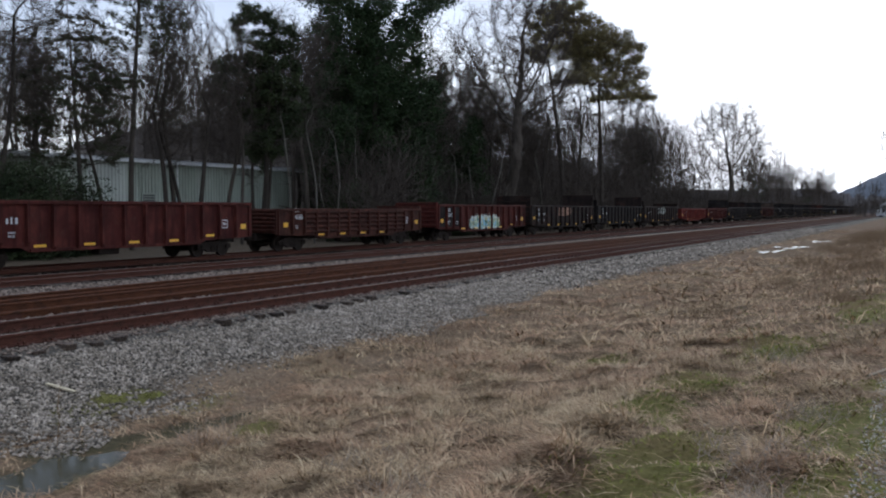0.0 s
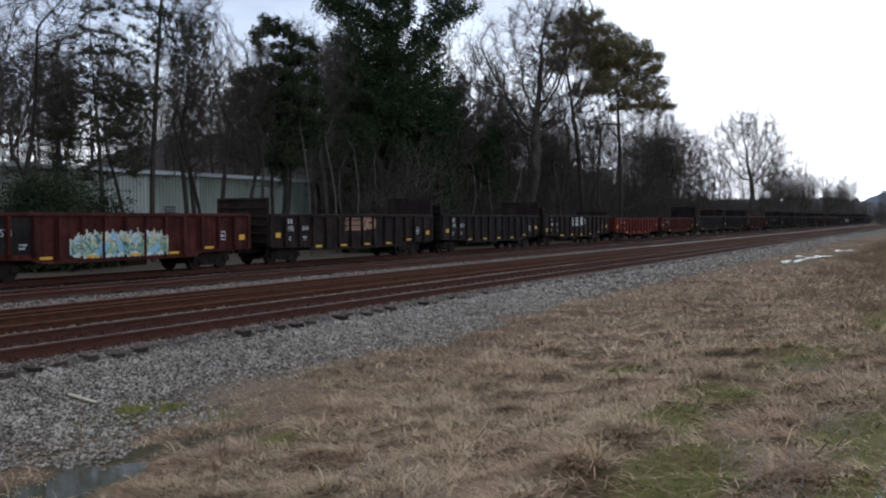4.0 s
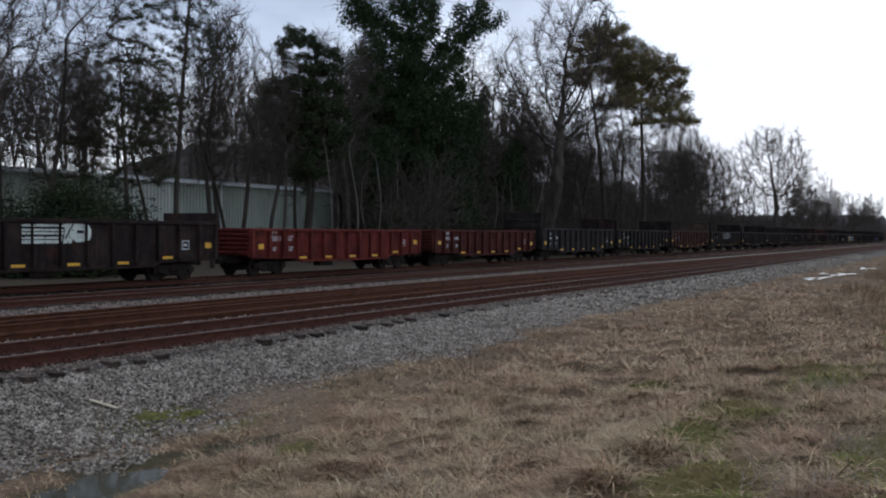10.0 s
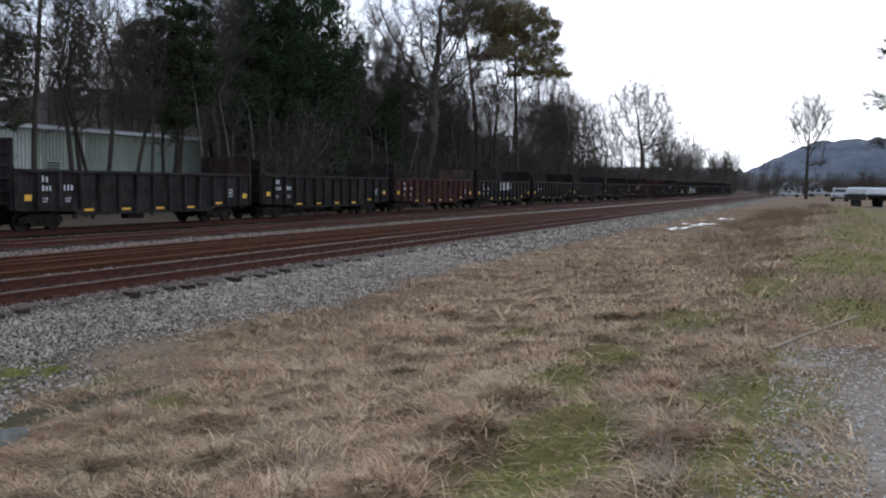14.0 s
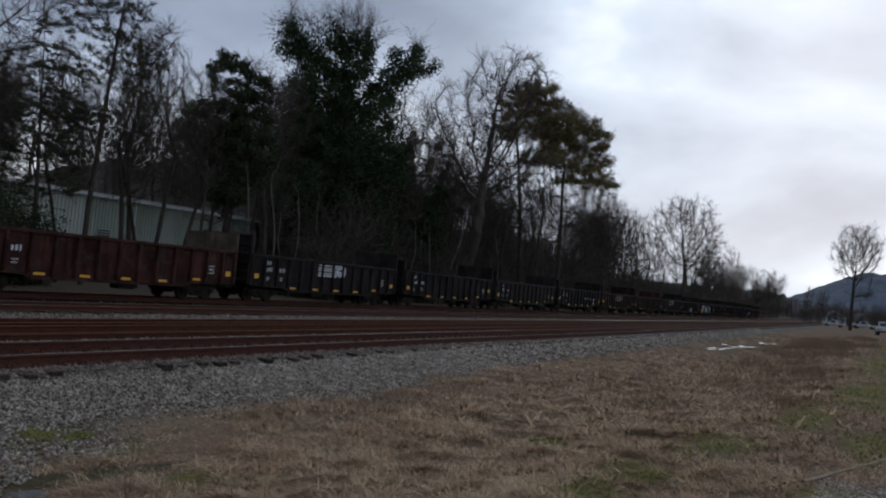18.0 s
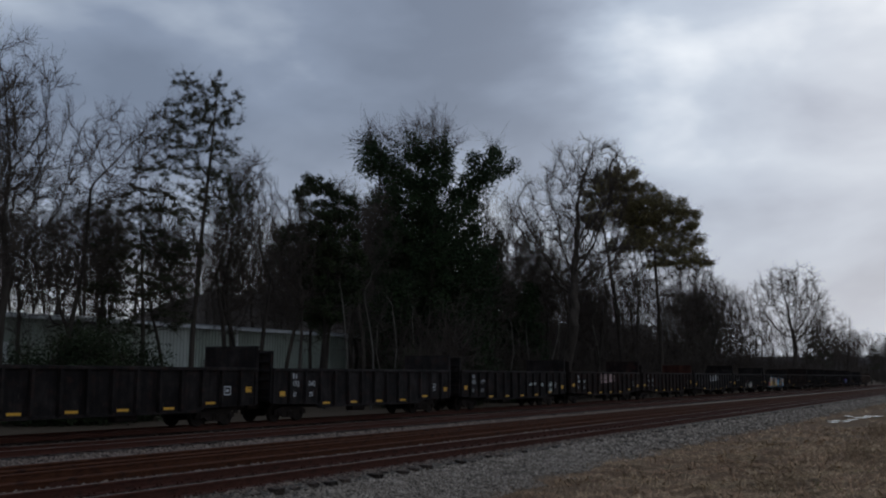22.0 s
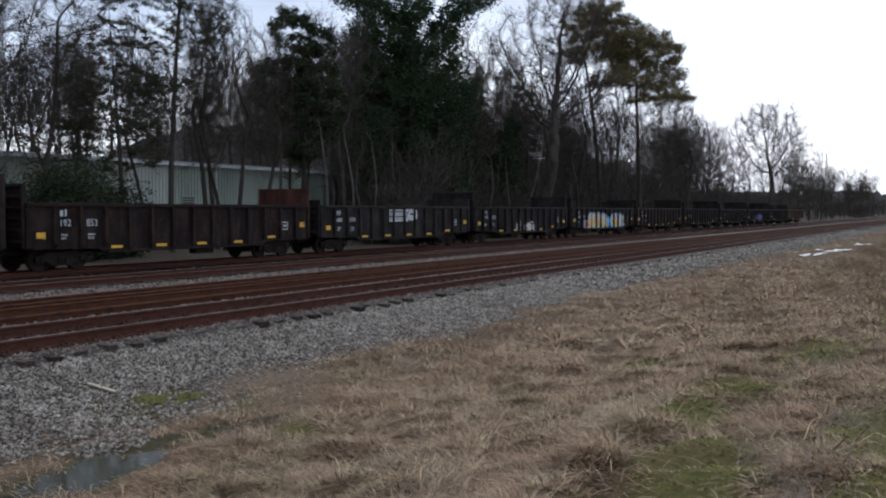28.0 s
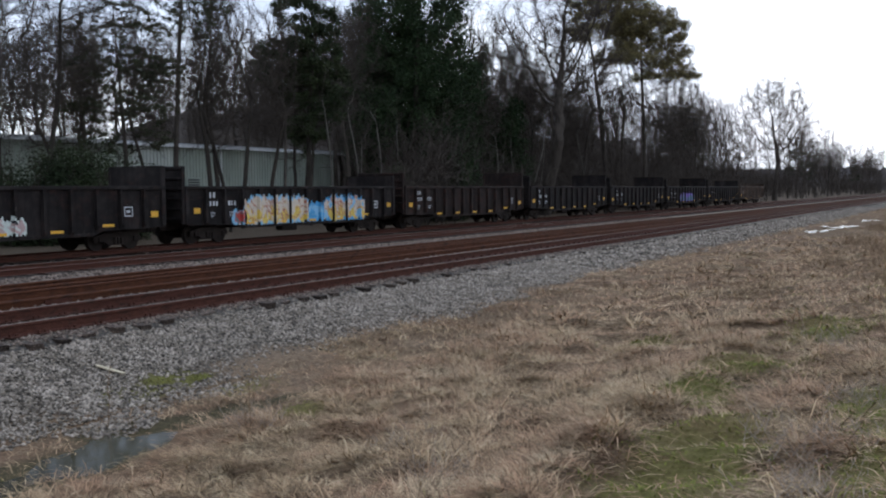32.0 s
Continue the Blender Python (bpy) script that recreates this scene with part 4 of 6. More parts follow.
class Plant:
    """Collects tapered tubes and small leaf faces of one tree."""
    def __init__(self, seed):
        self.r = random.Random(seed)
        self.wood, self.wood_f, self.twig, self.twig_f, self.leaf, self.leaf_f = [], [], [], [], [], []

    def tube(self, pts, radii, sides, fine):
        verts, faces = (self.twig, self.twig_f) if fine else (self.wood, self.wood_f)
        prev = None
        for k, p in enumerate(pts):
            d = (pts[min(k + 1, len(pts) - 1)] - pts[max(k - 1, 0)])
            if d.length < 1e-6:
                d = Vector((0, 0, 1))
            d.normalize()
            u = d.cross(Vector((0.3, 0.9, 0.1)) if abs(d.z) > 0.9 else Vector((0, 0, 1))).normalized()
            w = d.cross(u)
            o = len(verts)
            for j in range(sides):
                a = 6.2832 * j / sides
                verts.append(tuple(p + (u * math.cos(a) + w * math.sin(a)) * radii[k]))
            if prev is not None:
                for j in range(sides):
                    i = (j + 1) % sides
                    faces.append((prev + j, prev + i, o + i, o + j))
            prev = o

    def limb(self, p, d, length, radius, bend, n, lift=0.0, end=0.16):
        """A crooked limb; returns its nodes."""
        r, pts, radii = self.r, [p.copy()], [radius]
        for k in range(n):
            d = (d + Vector((r.gauss(0, bend), r.gauss(0, bend), r.gauss(0, bend) + lift))).normalized()
            p = p + d * (length / n)
            pts.append(p)
            radii.append(radius * (1 - (1 - end) * (k + 1) / n))
        return pts, radii, d

    def cards(self, p, spread, count, size, flat=1.0, slim=1.0):
        r = self.r
        for _ in range(count):
            o = Vector((r.gauss(0, 1), r.gauss(0, 1), r.gauss(0, 1))).normalized() * (1.75 * spread * r.random() ** 0.45)
            c = p + Vector((o.x, o.y, o.z * flat))
            a = Vector((r.uniform(-1, 1), r.uniform(-1, 1), r.uniform(-0.6, 0.6))).normalized() * size * r.uniform(0.6, 1.3)
            b = Vector((r.uniform(-1, 1), r.uniform(-1, 1), r.uniform(-1, 1))).cross(a).normalized() * size * r.uniform(0.25, 0.6) * slim
            o = len(self.leaf)
            self.leaf += [tuple(c - a), tuple(c + b), tuple(c + a), tuple(c - b)]
            self.leaf_f.append((o, o + 1, o + 2, o + 3))

    def done(self, name, label, category, bark, leaf=None, group="", twig=None):
        root = tagged(empty(name), label, category, group)
        mesh_object("trunk", self.wood, self.wood_f, bark, root, smooth=True)
        if self.twig:
            tagged(mesh_object("twig_crown", self.twig, self.twig_f, twig or TWIG, root), kind="stuff")
        if self.leaf:
            mesh_object("crown", self.leaf, self.leaf_f, leaf, root)
        return root


def side_way(r, d, angle):
    q = Vector((r.gauss(0, 1), r.gauss(0, 1), r.gauss(0, 0.4)))
    q = (q - d * q.dot(d)).normalized()
    return (d * math.cos(angle) + q * math.sin(angle)).normalized()


def branch_out(pl, pts, radii, d0, length, level, density, angle=0.75, twig_len=1.1, lift=0.06):
    """Side branches along a limb, down to twigs."""
    r = pl.r
    count = max(2, int(density[level] * length))
    for k in range(count):
        f = r.uniform(0.25, 1.0)
        i = min(int(f * (len(pts) - 1)), len(pts) - 2)
        g = f * (len(pts) - 1) - i
        p = pts[i].lerp(pts[i + 1], g)
        d = side_way(r, (pts[i + 1] - pts[i]).normalized(), r.uniform(0.5, 1.0) * angle * 1.2)
        if level + 1 < len(density):
            sub = length * r.uniform(0.35, 0.6) * (1.15 - 0.5 * f)
            rad = max(0.02, radii[i] * r.uniform(0.4, 0.6))
            q, qr, e = pl.limb(p, d, sub, rad, 0.16, 4 if level < 1 else 3, lift)
            pl.tube(q, qr, 4 if rad > 0.05 else 3, rad < 0.05)
            branch_out(pl, q, qr, e, sub, level + 1, density, angle, twig_len, lift)
        else:
            q, qr, _ = pl.limb(p, d, twig_len * r.uniform(0.5, 1.3), 0.016, 0.2, 1, lift, 0.35)
            pl.tube(q, qr, 3, True)


def shrub(seed, height, label="leafless thicket of thin brown stems", leafy=0):
    pl = Plant(seed)
    r = pl.r
    for k in range(16):
        p = Vector((r.gauss(0, 0.9), r.gauss(0, 0.9), -0.2))
        q, qr, e = pl.limb(p, side_way(r, Vector((0, 0, 1)), r.uniform(0.05, 0.4)), height * r.uniform(0.5, 1.0), 0.035, 0.1, 5, 0.05)
        pl.tube(q, qr, 4, False)
        branch_out(pl, q, qr, e, height * 0.7, 1, (1, 2.6, 2.2), 0.7, 0.8)
        if leafy:
            for m in range(1, 6):
                pl.cards(q[m], 0.5, leafy, 0.075)
    root = pl.done("thicket", label, "shrub", BARK, CEDAR, "undergrowth behind the train")
    for ob in root.children:
        if ob.name.startswith("trunk"):
            ob.name = "brushwood"
            tagged(ob, kind="stuff")
    return root


# ---- trees ----
def in_lobes(g, lobes, n, gaps=0.0):
    """Points inside a union of ellipsoids (cx, cy, cz, rx, ry, rz), denser towards their skins, with gaps."""
    vol = np.array([b[3] * b[4] * b[5] for b in lobes]) ** 0.8
    pick = g.choice(len(lobes), n, p=vol / vol.sum())
    b = np.array(lobes, float)[pick]
    d = g.normal(0, 1, (n, 3))
    d /= np.linalg.norm(d, axis=1)[:, None]
    p = b[:, :3] + d * b[:, 3:] * (g.rand(n, 1) ** 0.42)
    if gaps:
        k = g.uniform(-1, 1, (6, 3)) * 1.9
        v = sum(np.sin(p @ w + 5 * i) for i, w in enumerate(k)) / 2.4
        p = p[v > gaps - 1.0]
    return p


def skeleton(g, aims, trunk, step, kill, up=0.08, jitter=0.16, rounds=150):
    """Grows limbs from the trunk towards the aims; gives nodes and their parents."""
    P, par = np.array(trunk, float), list(range(-1, len(trunk) - 1))
    near = np.full(len(aims), 1e9)
    who = np.zeros(len(aims), int)

    def absorb(first):
        for i0 in range(first, len(P), 400):
            d = np.linalg.norm(aims[:, None] - P[None, i0:i0 + 400], axis=2)
            j = d.argmin(1)
            v = d[np.arange(len(aims)), j]
            better = v < near
            near[better] = v[better]
            who[better] = j[better] + i0

    start = max(1, len(trunk) // 4)
    absorb(start)
    for _ in range(rounds):
        alive = near > kill
        aims, near, who = aims[alive], near[alive], who[alive]
        if not len(aims):
            break
        v = aims - P[who]
        v /= np.linalg.norm(v, axis=1)[:, None] + 1e-9
        acc = np.zeros((len(P), 3))
        np.add.at(acc, who, v)
        act = np.unique(who)
        d = acc[act]
        d /= np.linalg.norm(d, axis=1)[:, None] + 1e-9
        d += g.normal(0, jitter, d.shape) + np.array([0, 0, up])
        d /= np.linalg.norm(d, axis=1)[:, None] + 1e-9
        made = P[act] + d * step
        room = np.array([np.linalg.norm(P - q, axis=1).min() > 0.45 * step for q in made])
        near[np.isin(who, act[~room])] = 0.0
        first = len(P)
        P = np.concatenate([P, made[room]])
        par += act[room].tolist()
        if room.any():
            absorb(first)
    return P, np.array(par)


def pipe_radii(P, par, base, tip):
    """Limb thickness from the number of tips that each limb carries."""
    n = len(P)
    load = np.zeros(n)
    for i in range(n - 1, -1, -1):
        if load[i] == 0:
            load[i] = 1.0
        if par[i] >= 0:
            load[par[i]] += load[i]
    k = math.log(base / tip) / math.log(max(load[0], 2.0))
    rise = np.clip(P[:, 2] / P[:, 2].max(), 0, 1)
    return np.maximum(tip, tip * load ** k * (1.0 - 0.55 * rise)), load


def segments(P, par, rad, load, keep, sides):
    """Tapered tubes from each kept node to its parent, in triangles."""
    main = {}
    for i in range(1, len(P)):
        p = par[i]
        if p >= 0 and (p not in main or load[i] > load[main[p]]):
            main[p] = i
    way = np.zeros_like(P)
    way[1:] = P[1:] - P[par[1:]]
    way[0] = way[1]
    tang = way.copy()
    for p, c in main.items():
        tang[p] = way[p] + way[c]
    ids = np.array([i for i in range(1, len(P)) if keep[i]], int)
    if not len(ids):
        return np.zeros((0, 3)), np.zeros((0, 3), int)
    pa = par[ids]
    is_main = np.array([main.get(p) == i for i, p in zip(ids, pa)])
    ends = []
    for at_i, direction, r in ((pa, np.where(is_main[:, None], tang[pa], way[ids]), np.where(is_main, rad[pa], np.minimum(rad[pa], rad[ids] * 1.25))), (ids, tang[ids], rad[ids])):
        t = direction / (np.linalg.norm(direction, axis=1)[:, None] + 1e-9)
        u = np.cross(t, np.array([0.31, 0.93, 0.2]))
        u /= np.linalg.norm(u, axis=1)[:, None] + 1e-9
        w = np.cross(t, u)
        a = 6.2832 * np.arange(sides) / sides
        ends.append(P[at_i][:, None] + (u[:, None] * np.cos(a)[None, :, None] + w[:, None] * np.sin(a)[None, :, None]) * r[:, None, None])
    v = np.concatenate(ends, 1).reshape(-1, 3)
    j = np.arange(sides)
    i = (j + 1) % sides
    f = np.concatenate([np.stack([j, i, i + sides], 1), np.stack([j, i + sides, j + sides], 1)])
    return v, (f[None] + 2 * sides * np.arange(len(ids))[:, None, None]).reshape(-1, 3)


def turned(g, d, low, high, up=0.0):
    """Directions that leave the given ones at an angle."""
    q = g.normal(0, 1, d.shape)
    q -= d * (q * d).sum(1)[:, None]
    q /= np.linalg.norm(q, axis=1)[:, None] + 1e-9
    a = g.uniform(low, high, len(d))[:, None]
    e = d * np.cos(a) + q * np.sin(a) + np.array([0, 0, up])
    return e / (np.linalg.norm(e, axis=1)[:, None] + 1e-9)


def spikes(p, d, length, r):
    """Thin three-sided twigs that taper to a point."""
    u = np.cross(d, np.array([0.2, 0.5, 0.83]))
    u /= np.linalg.norm(u, axis=1)[:, None] + 1e-9
    w = np.cross(d, u)
    r = np.broadcast_to(r, (len(p),))[:, None]
    v = np.stack([p + u * r, p - (0.5 * u - 0.87 * w) * r, p - (0.5 * u + 0.87 * w) * r, p + d * length[:, None]], 1)
    f = np.array([(0, 1, 3), (1, 2, 3), (2, 0, 3)])
    return v.reshape(-1, 3), (f[None] + 4 * np.arange(len(p))[:, None, None]).reshape(-1, 3)


def twig_spray(g, P, par, rad, thick, per, length, r, up=0.25, spread=0.95):
    """Fine twigs on all thin wood, each with finer ones in two steps."""
    ids = np.nonzero((rad < thick) & (par >= 0))[0]
    ids = np.repeat(ids, per)
    d = P[ids] - P[par[ids]]
    d /= np.linalg.norm(d, axis=1)[:, None] + 1e-9
    p = P[par[ids]] + (P[ids] - P[par[ids]]) * g.rand(len(ids), 1)
    e = turned(g, d, 0.2, spread, up)
    l = length * g.uniform(0.35, 1.25, len(ids))
    out = [spikes(p, e, l, r)]
    for lo, hi in ((0.15, 0.4), (0.35, 0.65), (0.6, 0.9)):
        q = p + e * (l * g.uniform(lo, hi, len(l)))[:, None]
        e2, l2 = turned(g, e, 0.35, 0.85, up * 0.6), l * g.uniform(0.35, 0.65, len(l))
        out.append(spikes(q, e2, l2, r * 0.75))
        q = q + e2 * (l2 * g.uniform(0.3, 0.8, len(l)))[:, None]
        out.append(spikes(q, turned(g, e2, 0.35, 0.9, up * 0.5), l2 * g.uniform(0.4, 0.7, len(l)), r * 0.6))
    return out


def leaf_cards(g, p, spread, size, slim=0.5, flat=1.0):
    """Small four-cornered leaves scattered round the points."""
    n = len(p)
    o = g.normal(0, 1, (n, 3))
    o *= (np.broadcast_to(spread, (n,)) * g.rand(n) ** 0.45 / np.linalg.norm(o, axis=1))[:, None]
    c = p + o * np.array([1, 1, flat])
    a = g.uniform(-1, 1, (n, 3)) * np.array([1, 1, 0.7])
    a *= (size * g.uniform(0.55, 1.25, n) / (np.linalg.norm(a, axis=1) + 1e-9))[:, None]
    b = np.cross(a, g.uniform(-1, 1, (n, 3)))
    b *= (size * slim * g.uniform(0.6, 1.2, n) / (np.linalg.norm(b, axis=1) + 1e-9))[:, None]
    v = np.stack([c - a, c + b, c + a, c - b], 1).reshape(-1, 3)
    f = np.array([(0, 1, 2), (0, 2, 3)])
    return v, (f[None] + 4 * np.arange(n)[:, None, None]).reshape(-1, 3)


def stacked(parts):
    vs, fs, o = [], [], 0
    for v, f in parts:
        vs.append(v)
        fs.append(f + o)
        o += len(v)
    return np.concatenate(vs), np.concatenate(fs)


def raw_mesh(name, verts, faces, mat, size=3, smooth=False):
    me = bpy.data.meshes.new(name)
    me.vertices.add(len(verts))
    me.vertices.foreach_set("co", np.ascontiguousarray(verts, np.float32).ravel())
    me.loops.add(faces.size)
    me.loops.foreach_set("vertex_index", np.ascontiguousarray(faces, np.int32).ravel())
    me.polygons.add(len(faces))
    me.polygons.foreach_set("loop_start", np.arange(0, faces.size, size, dtype=np.int32))
    if smooth:
        me.polygons.foreach_set("use_smooth", np.ones(len(faces), bool))
    me.update(calc_edges=True)
    me.materials.append(mat)
    return new(name, me)


def stem_line(g, height, lean, crook, n=12):
    d, p, line = np.array([lean[0], lean[1], 1.0]), np.array([0.0, 0.0, -0.4]), []
    for k in range(n + 1):
        line.append(p.copy())
        d = d + np.append(g.normal(0, crook, 2), 0.0)
        d = d * 0.96 + np.array([0, 0, 0.04])
        p = p + d / np.linalg.norm(d) * (height / n)
    return line


def tree(name, label, seed, stem, lobes, count, base, *, lean=(0, 0), crook=0.05, step=0.5, kill=None, up=0.08, jitter=0.16, gaps=0.0,
         tip=0.017, per=3, twig=0.7, thin=0.045, fine=0.013, twig_up=0.25, twig_low=0.0, leaf=None, leaves=None, bark=None, twig_mat=None, group="trees along the railway"):
    """A tree grown into the lobes of its crown: trunk and limbs, twig crown and, where it has any, leaves.
    leaves(g, P, par, rad) gives leaf faces."""
    g = np.random.RandomState(seed)
    line = stem_line(g, stem, lean, crook)
    aims = in_lobes(g, lobes, count, gaps)
    P, par = skeleton(g, aims, line, step, kill or step * 1.3, up, jitter)
    rad, load = pipe_radii(P, par, base, tip)
    root = tagged(empty(name), label, "tree", group)
    thick = rad >= thin
    wood = stacked([segments(P, par, rad, load, rad >= 0.11, 8), segments(P, par, rad, load, thick & (rad < 0.11), 5)])
    raw_mesh("trunk", *wood, bark or BARK, 3, True).parent = root
    parts = [segments(P, par, rad, load, ~thick, 3)]
    if per:
        parts += twig_spray(g, P, par, np.where(P[:, 2] > twig_low, rad, 9.0), thin, per, twig, fine, twig_up)
    ob = raw_mesh("twig_crown", *stacked(parts), twig_mat or TWIG)
    ob.parent = root
    tagged(ob, kind="stuff")
    if leaves:
        raw_mesh("foliage", *stacked(leaves(g, P, par, rad)), leaf).parent = root
    return root


def ivy_leaves(top, thick, size=0.13, per=26, low=0.5):
    """Ivy round trunk and limbs up to the height top, in shaggy lobes."""
    def make(g, P, par, rad):
        z = P[:, 2]
        ok = np.nonzero((z > low) & (z < top + g.normal(0, 0.6, len(P))) & (rad > 0.012) & (par >= 0))[0]
        ids = np.repeat(ok, per)
        p = P[par[ids]] + (P[ids] - P[par[ids]]) * g.rand(len(ids), 1)
        fat = np.clip(thick * g.uniform(0.5, 1.3, len(P)), 0.15, 3)[ids]
        return [leaf_cards(g, p, fat, size, 0.62)]
    return make


def needle_tufts(thin, spread, size, per, slim=0.16, flat=0.6, low=0.0):
    """Needle tufts on the thin outer wood."""
    def make(g, P, par, rad):
        ok = np.nonzero((rad < thin) & (P[:, 2] > low) & (par >= 0))[0]
        ids = np.repeat(ok, per)
        fat = (spread * g.uniform(0.6, 1.3, len(P)))[ids]
        return [leaf_cards(g, P[ids], fat, size, slim, flat)]
    return make


def ivy_clad(seed, height, width, label, flare=False):
    if flare:
        lobes = [(0, 0, 0.20 * height, 1.05 * width, 0.7 * width, 0.20 * height), (0.05 * width, 0, 0.45 * height, 1.02 * width, 0.65 * width, 0.22 * height), (0, 0, 0.66 * height, 0.90 * width, 0.6 * width, 0.16 * height),
                 (-0.76 * width, 0.2, 0.84 * height, 0.36 * width, 0.5 * width, 0.10 * height), (0.05 * width, -0.5, 0.86 * height, 0.45 * width, 0.5 * width, 0.11 * height),
                 (0.90 * width, 0.3, 0.80 * height, 0.38 * width, 0.45 * width, 0.08 * height), (-0.2 * width, 0.8, 0.88 * height, 0.4 * width, 0.4 * width, 0.09 * height)]
        return tree("ivy_clad_tree", label, seed, 0.62 * height, lobes, 1900, 0.45, step=0.5, up=0.2, jitter=0.1, gaps=0.12, tip=0.02, per=3, twig=2.0, thin=0.04, fine=0.018, twig_up=0.4, twig_low=0.83 * height,
                    leaf=IVY, leaves=ivy_leaves(0.865 * height, 0.95, 0.12, 80))
    lobes = [(0, 0, 0.30 * height, 0.9 * width, 0.85 * width, 0.30 * height), (0, 0, 0.58 * height, 0.75 * width, 0.75 * width, 0.26 * height), (0.1 * width, 0, 0.82 * height, 0.62 * width, 0.6 * width, 0.15 * height), (-0.3 * width, 0, 0.66 * height, 0.7 * width, 0.7 * width, 0.16 * height)]
    return tree("ivy_clad_tree", label, seed, 0.8 * height, lobes, 420, 0.24, step=0.45, up=0.14, jitter=0.1, gaps=0.0, tip=0.016, per=2, twig=1.2, thin=0.04, fine=0.013, leaf=IVY, leaves=ivy_leaves(0.94 * height, 0.8, 0.12, 80))


def at(bearing, x):
    """A place on the line x, by its bearing to the left of the tracks as seen from the bank."""
    y = -x / math.tan(radians(bearing))
    return x, y, ground_height(x, y)


def put(ob, bearing, x, turn=0.0):
    px, py, pz = at(bearing, x)
    ob.matrix_world = Matrix.Translation((px, py, pz)) @ Matrix.Rotation(radians(bearing + turn), 4, "Z")
    return ob


put(ivy_clad(11, 25.4, 5.9, "tall tree smothered in dark ivy with bare twigs on top", True), 31.3, -42)
put(ivy_clad(19, 17.6, 1.9, "narrow tree trunk wrapped in dark ivy"), 27.4, -42)
put(ivy_clad(20, 12.5, 2.6, "low ivy covered tree in the thicket"), 25.4, -41)
put(ivy_clad(21, 11.0, 3.4, "low ivy covered tree in the thicket"), 29.0, -40)
put(ivy_clad(22, 11.5, 3.0, "low ivy covered tree in the thicket"), 33.4, -43)
# the evergreen with a ragged crown beside the warehouse end
put(tree("cedar_tree", "dense dark evergreen cedar with a ragged crown", 12, 15.6, [(0, 0, 11.4, 2.7, 2.3, 4.0), (-0.6, 0.2, 15.3, 1.7, 1.6, 1.8), (1.0, 0, 13.8, 2.0, 1.8, 1.7), (-1.4, 0, 11.2, 2.2, 1.9, 2.6), (1.5, 0, 9.6, 2.1, 1.9, 2.8), (0, 0, 6.9, 1.9, 1.8, 1.6)], 950, 0.22,
         step=0.4, up=0.12, jitter=0.1, gaps=0.12, per=1, twig=0.7, fine=0.011, leaf=CEDAR, leaves=needle_tufts(0.06, 0.48, 0.13, 70, 0.4, 0.9)), 37.7, -42)
put(tree("pine_tree", "tall slim pine with an open tufted crown", 13, 19.6, [(0.1, 0, 18.6, 2.7, 2.4, 2.3), (-0.4, 0, 16.0, 3.1, 2.6, 2.6), (0.5, 0, 13.0, 2.7, 2.3, 2.2), (0, 0, 9.4, 2.2, 2.0, 1.8)], 950, 0.18,
         crook=0.02, step=0.4, up=0.16, jitter=0.1, per=2, twig=0.8, fine=0.012, leaf=PINE_SPARSE, leaves=needle_tufts(0.024, 0.24, 0.14, 30, 0.16, 0.8, 11.5)), 45.1, -41)
put(tree("pine_tree", "slim pine with feathery spreading boughs", 14, 14.4, [(0, 0, 13.4, 1.4, 1.3, 1.4), (-0.2, 0, 11.4, 2.7, 2.4, 1.2), (0.2, 0, 9.2, 3.4, 3.0, 1.1), (-0.3, 0, 7.1, 3.7, 3.2, 1.0), (0.4, 0, 5.4, 3.0, 2.6, 0.9)], 720, 0.15,
         crook=0.02, step=0.4, up=0.02, jitter=0.1, per=2, twig=0.8, fine=0.012, leaf=PINE_SPARSE, leaves=needle_tufts(0.024, 0.26, 0.15, 30, 0.16, 0.45)), 47.9, -41)
DOMES = [(0, 0, 23.6, 3.6, 3.2, 2.0), (-2.5, 0.4, 21.8, 2.8, 2.6, 1.7), (2.6, -0.4, 21.8, 2.9, 2.6, 1.8), (3.4, 0.5, 19.2, 2.4, 2.2, 1.4), (-2.8, -0.6, 19.2, 2.4, 2.2, 1.4), (0.4, 1.2, 20.4, 3.2, 3.0, 1.8)]
put(tree("pine_tree", "tall pine with a broad olive brown crown", 15, 22.0, DOMES + [(2.4, 0, 16.6, 4.6, 3.0, 1.8), (-1.8, 0, 14.0, 4.0, 2.8, 1.8), (2.0, 0, 11.0, 4.0, 2.8, 1.8)], 1900, 0.3,
         crook=0.03, step=0.5, up=0.05, jitter=0.12, gaps=0.1, tip=0.02, per=3, twig=1.2, fine=0.016, leaf=NEEDLE, leaves=needle_tufts(0.03, 0.66, 0.18, 58, 0.28, 0.8, 16.0)), 17.5, -36.5)
put(tree("pine_tree", "pine with a rounded olive crown and dark level limbs", 16, 24.0, [(x, y, z + 2.0, a, b, c) for x, y, z, a, b, c in DOMES] + [(2.4, 0, 17.6, 4.8, 3.0, 1.8), (-2.6, 0, 15.6, 4.4, 2.8, 1.8), (2.0, 0, 12.6, 4.2, 2.8, 1.8), (-1.6, 0, 10.0, 3.6, 2.6, 1.6)], 2000, 0.3,
         crook=0.03, step=0.5, up=0.03, jitter=0.12, gaps=0.1, tip=0.02, per=3, twig=1.2, fine=0.016, leaf=NEEDLE, leaves=needle_tufts(0.03, 0.66, 0.18, 58, 0.28, 0.8, 17.6)), 19.8, -39)
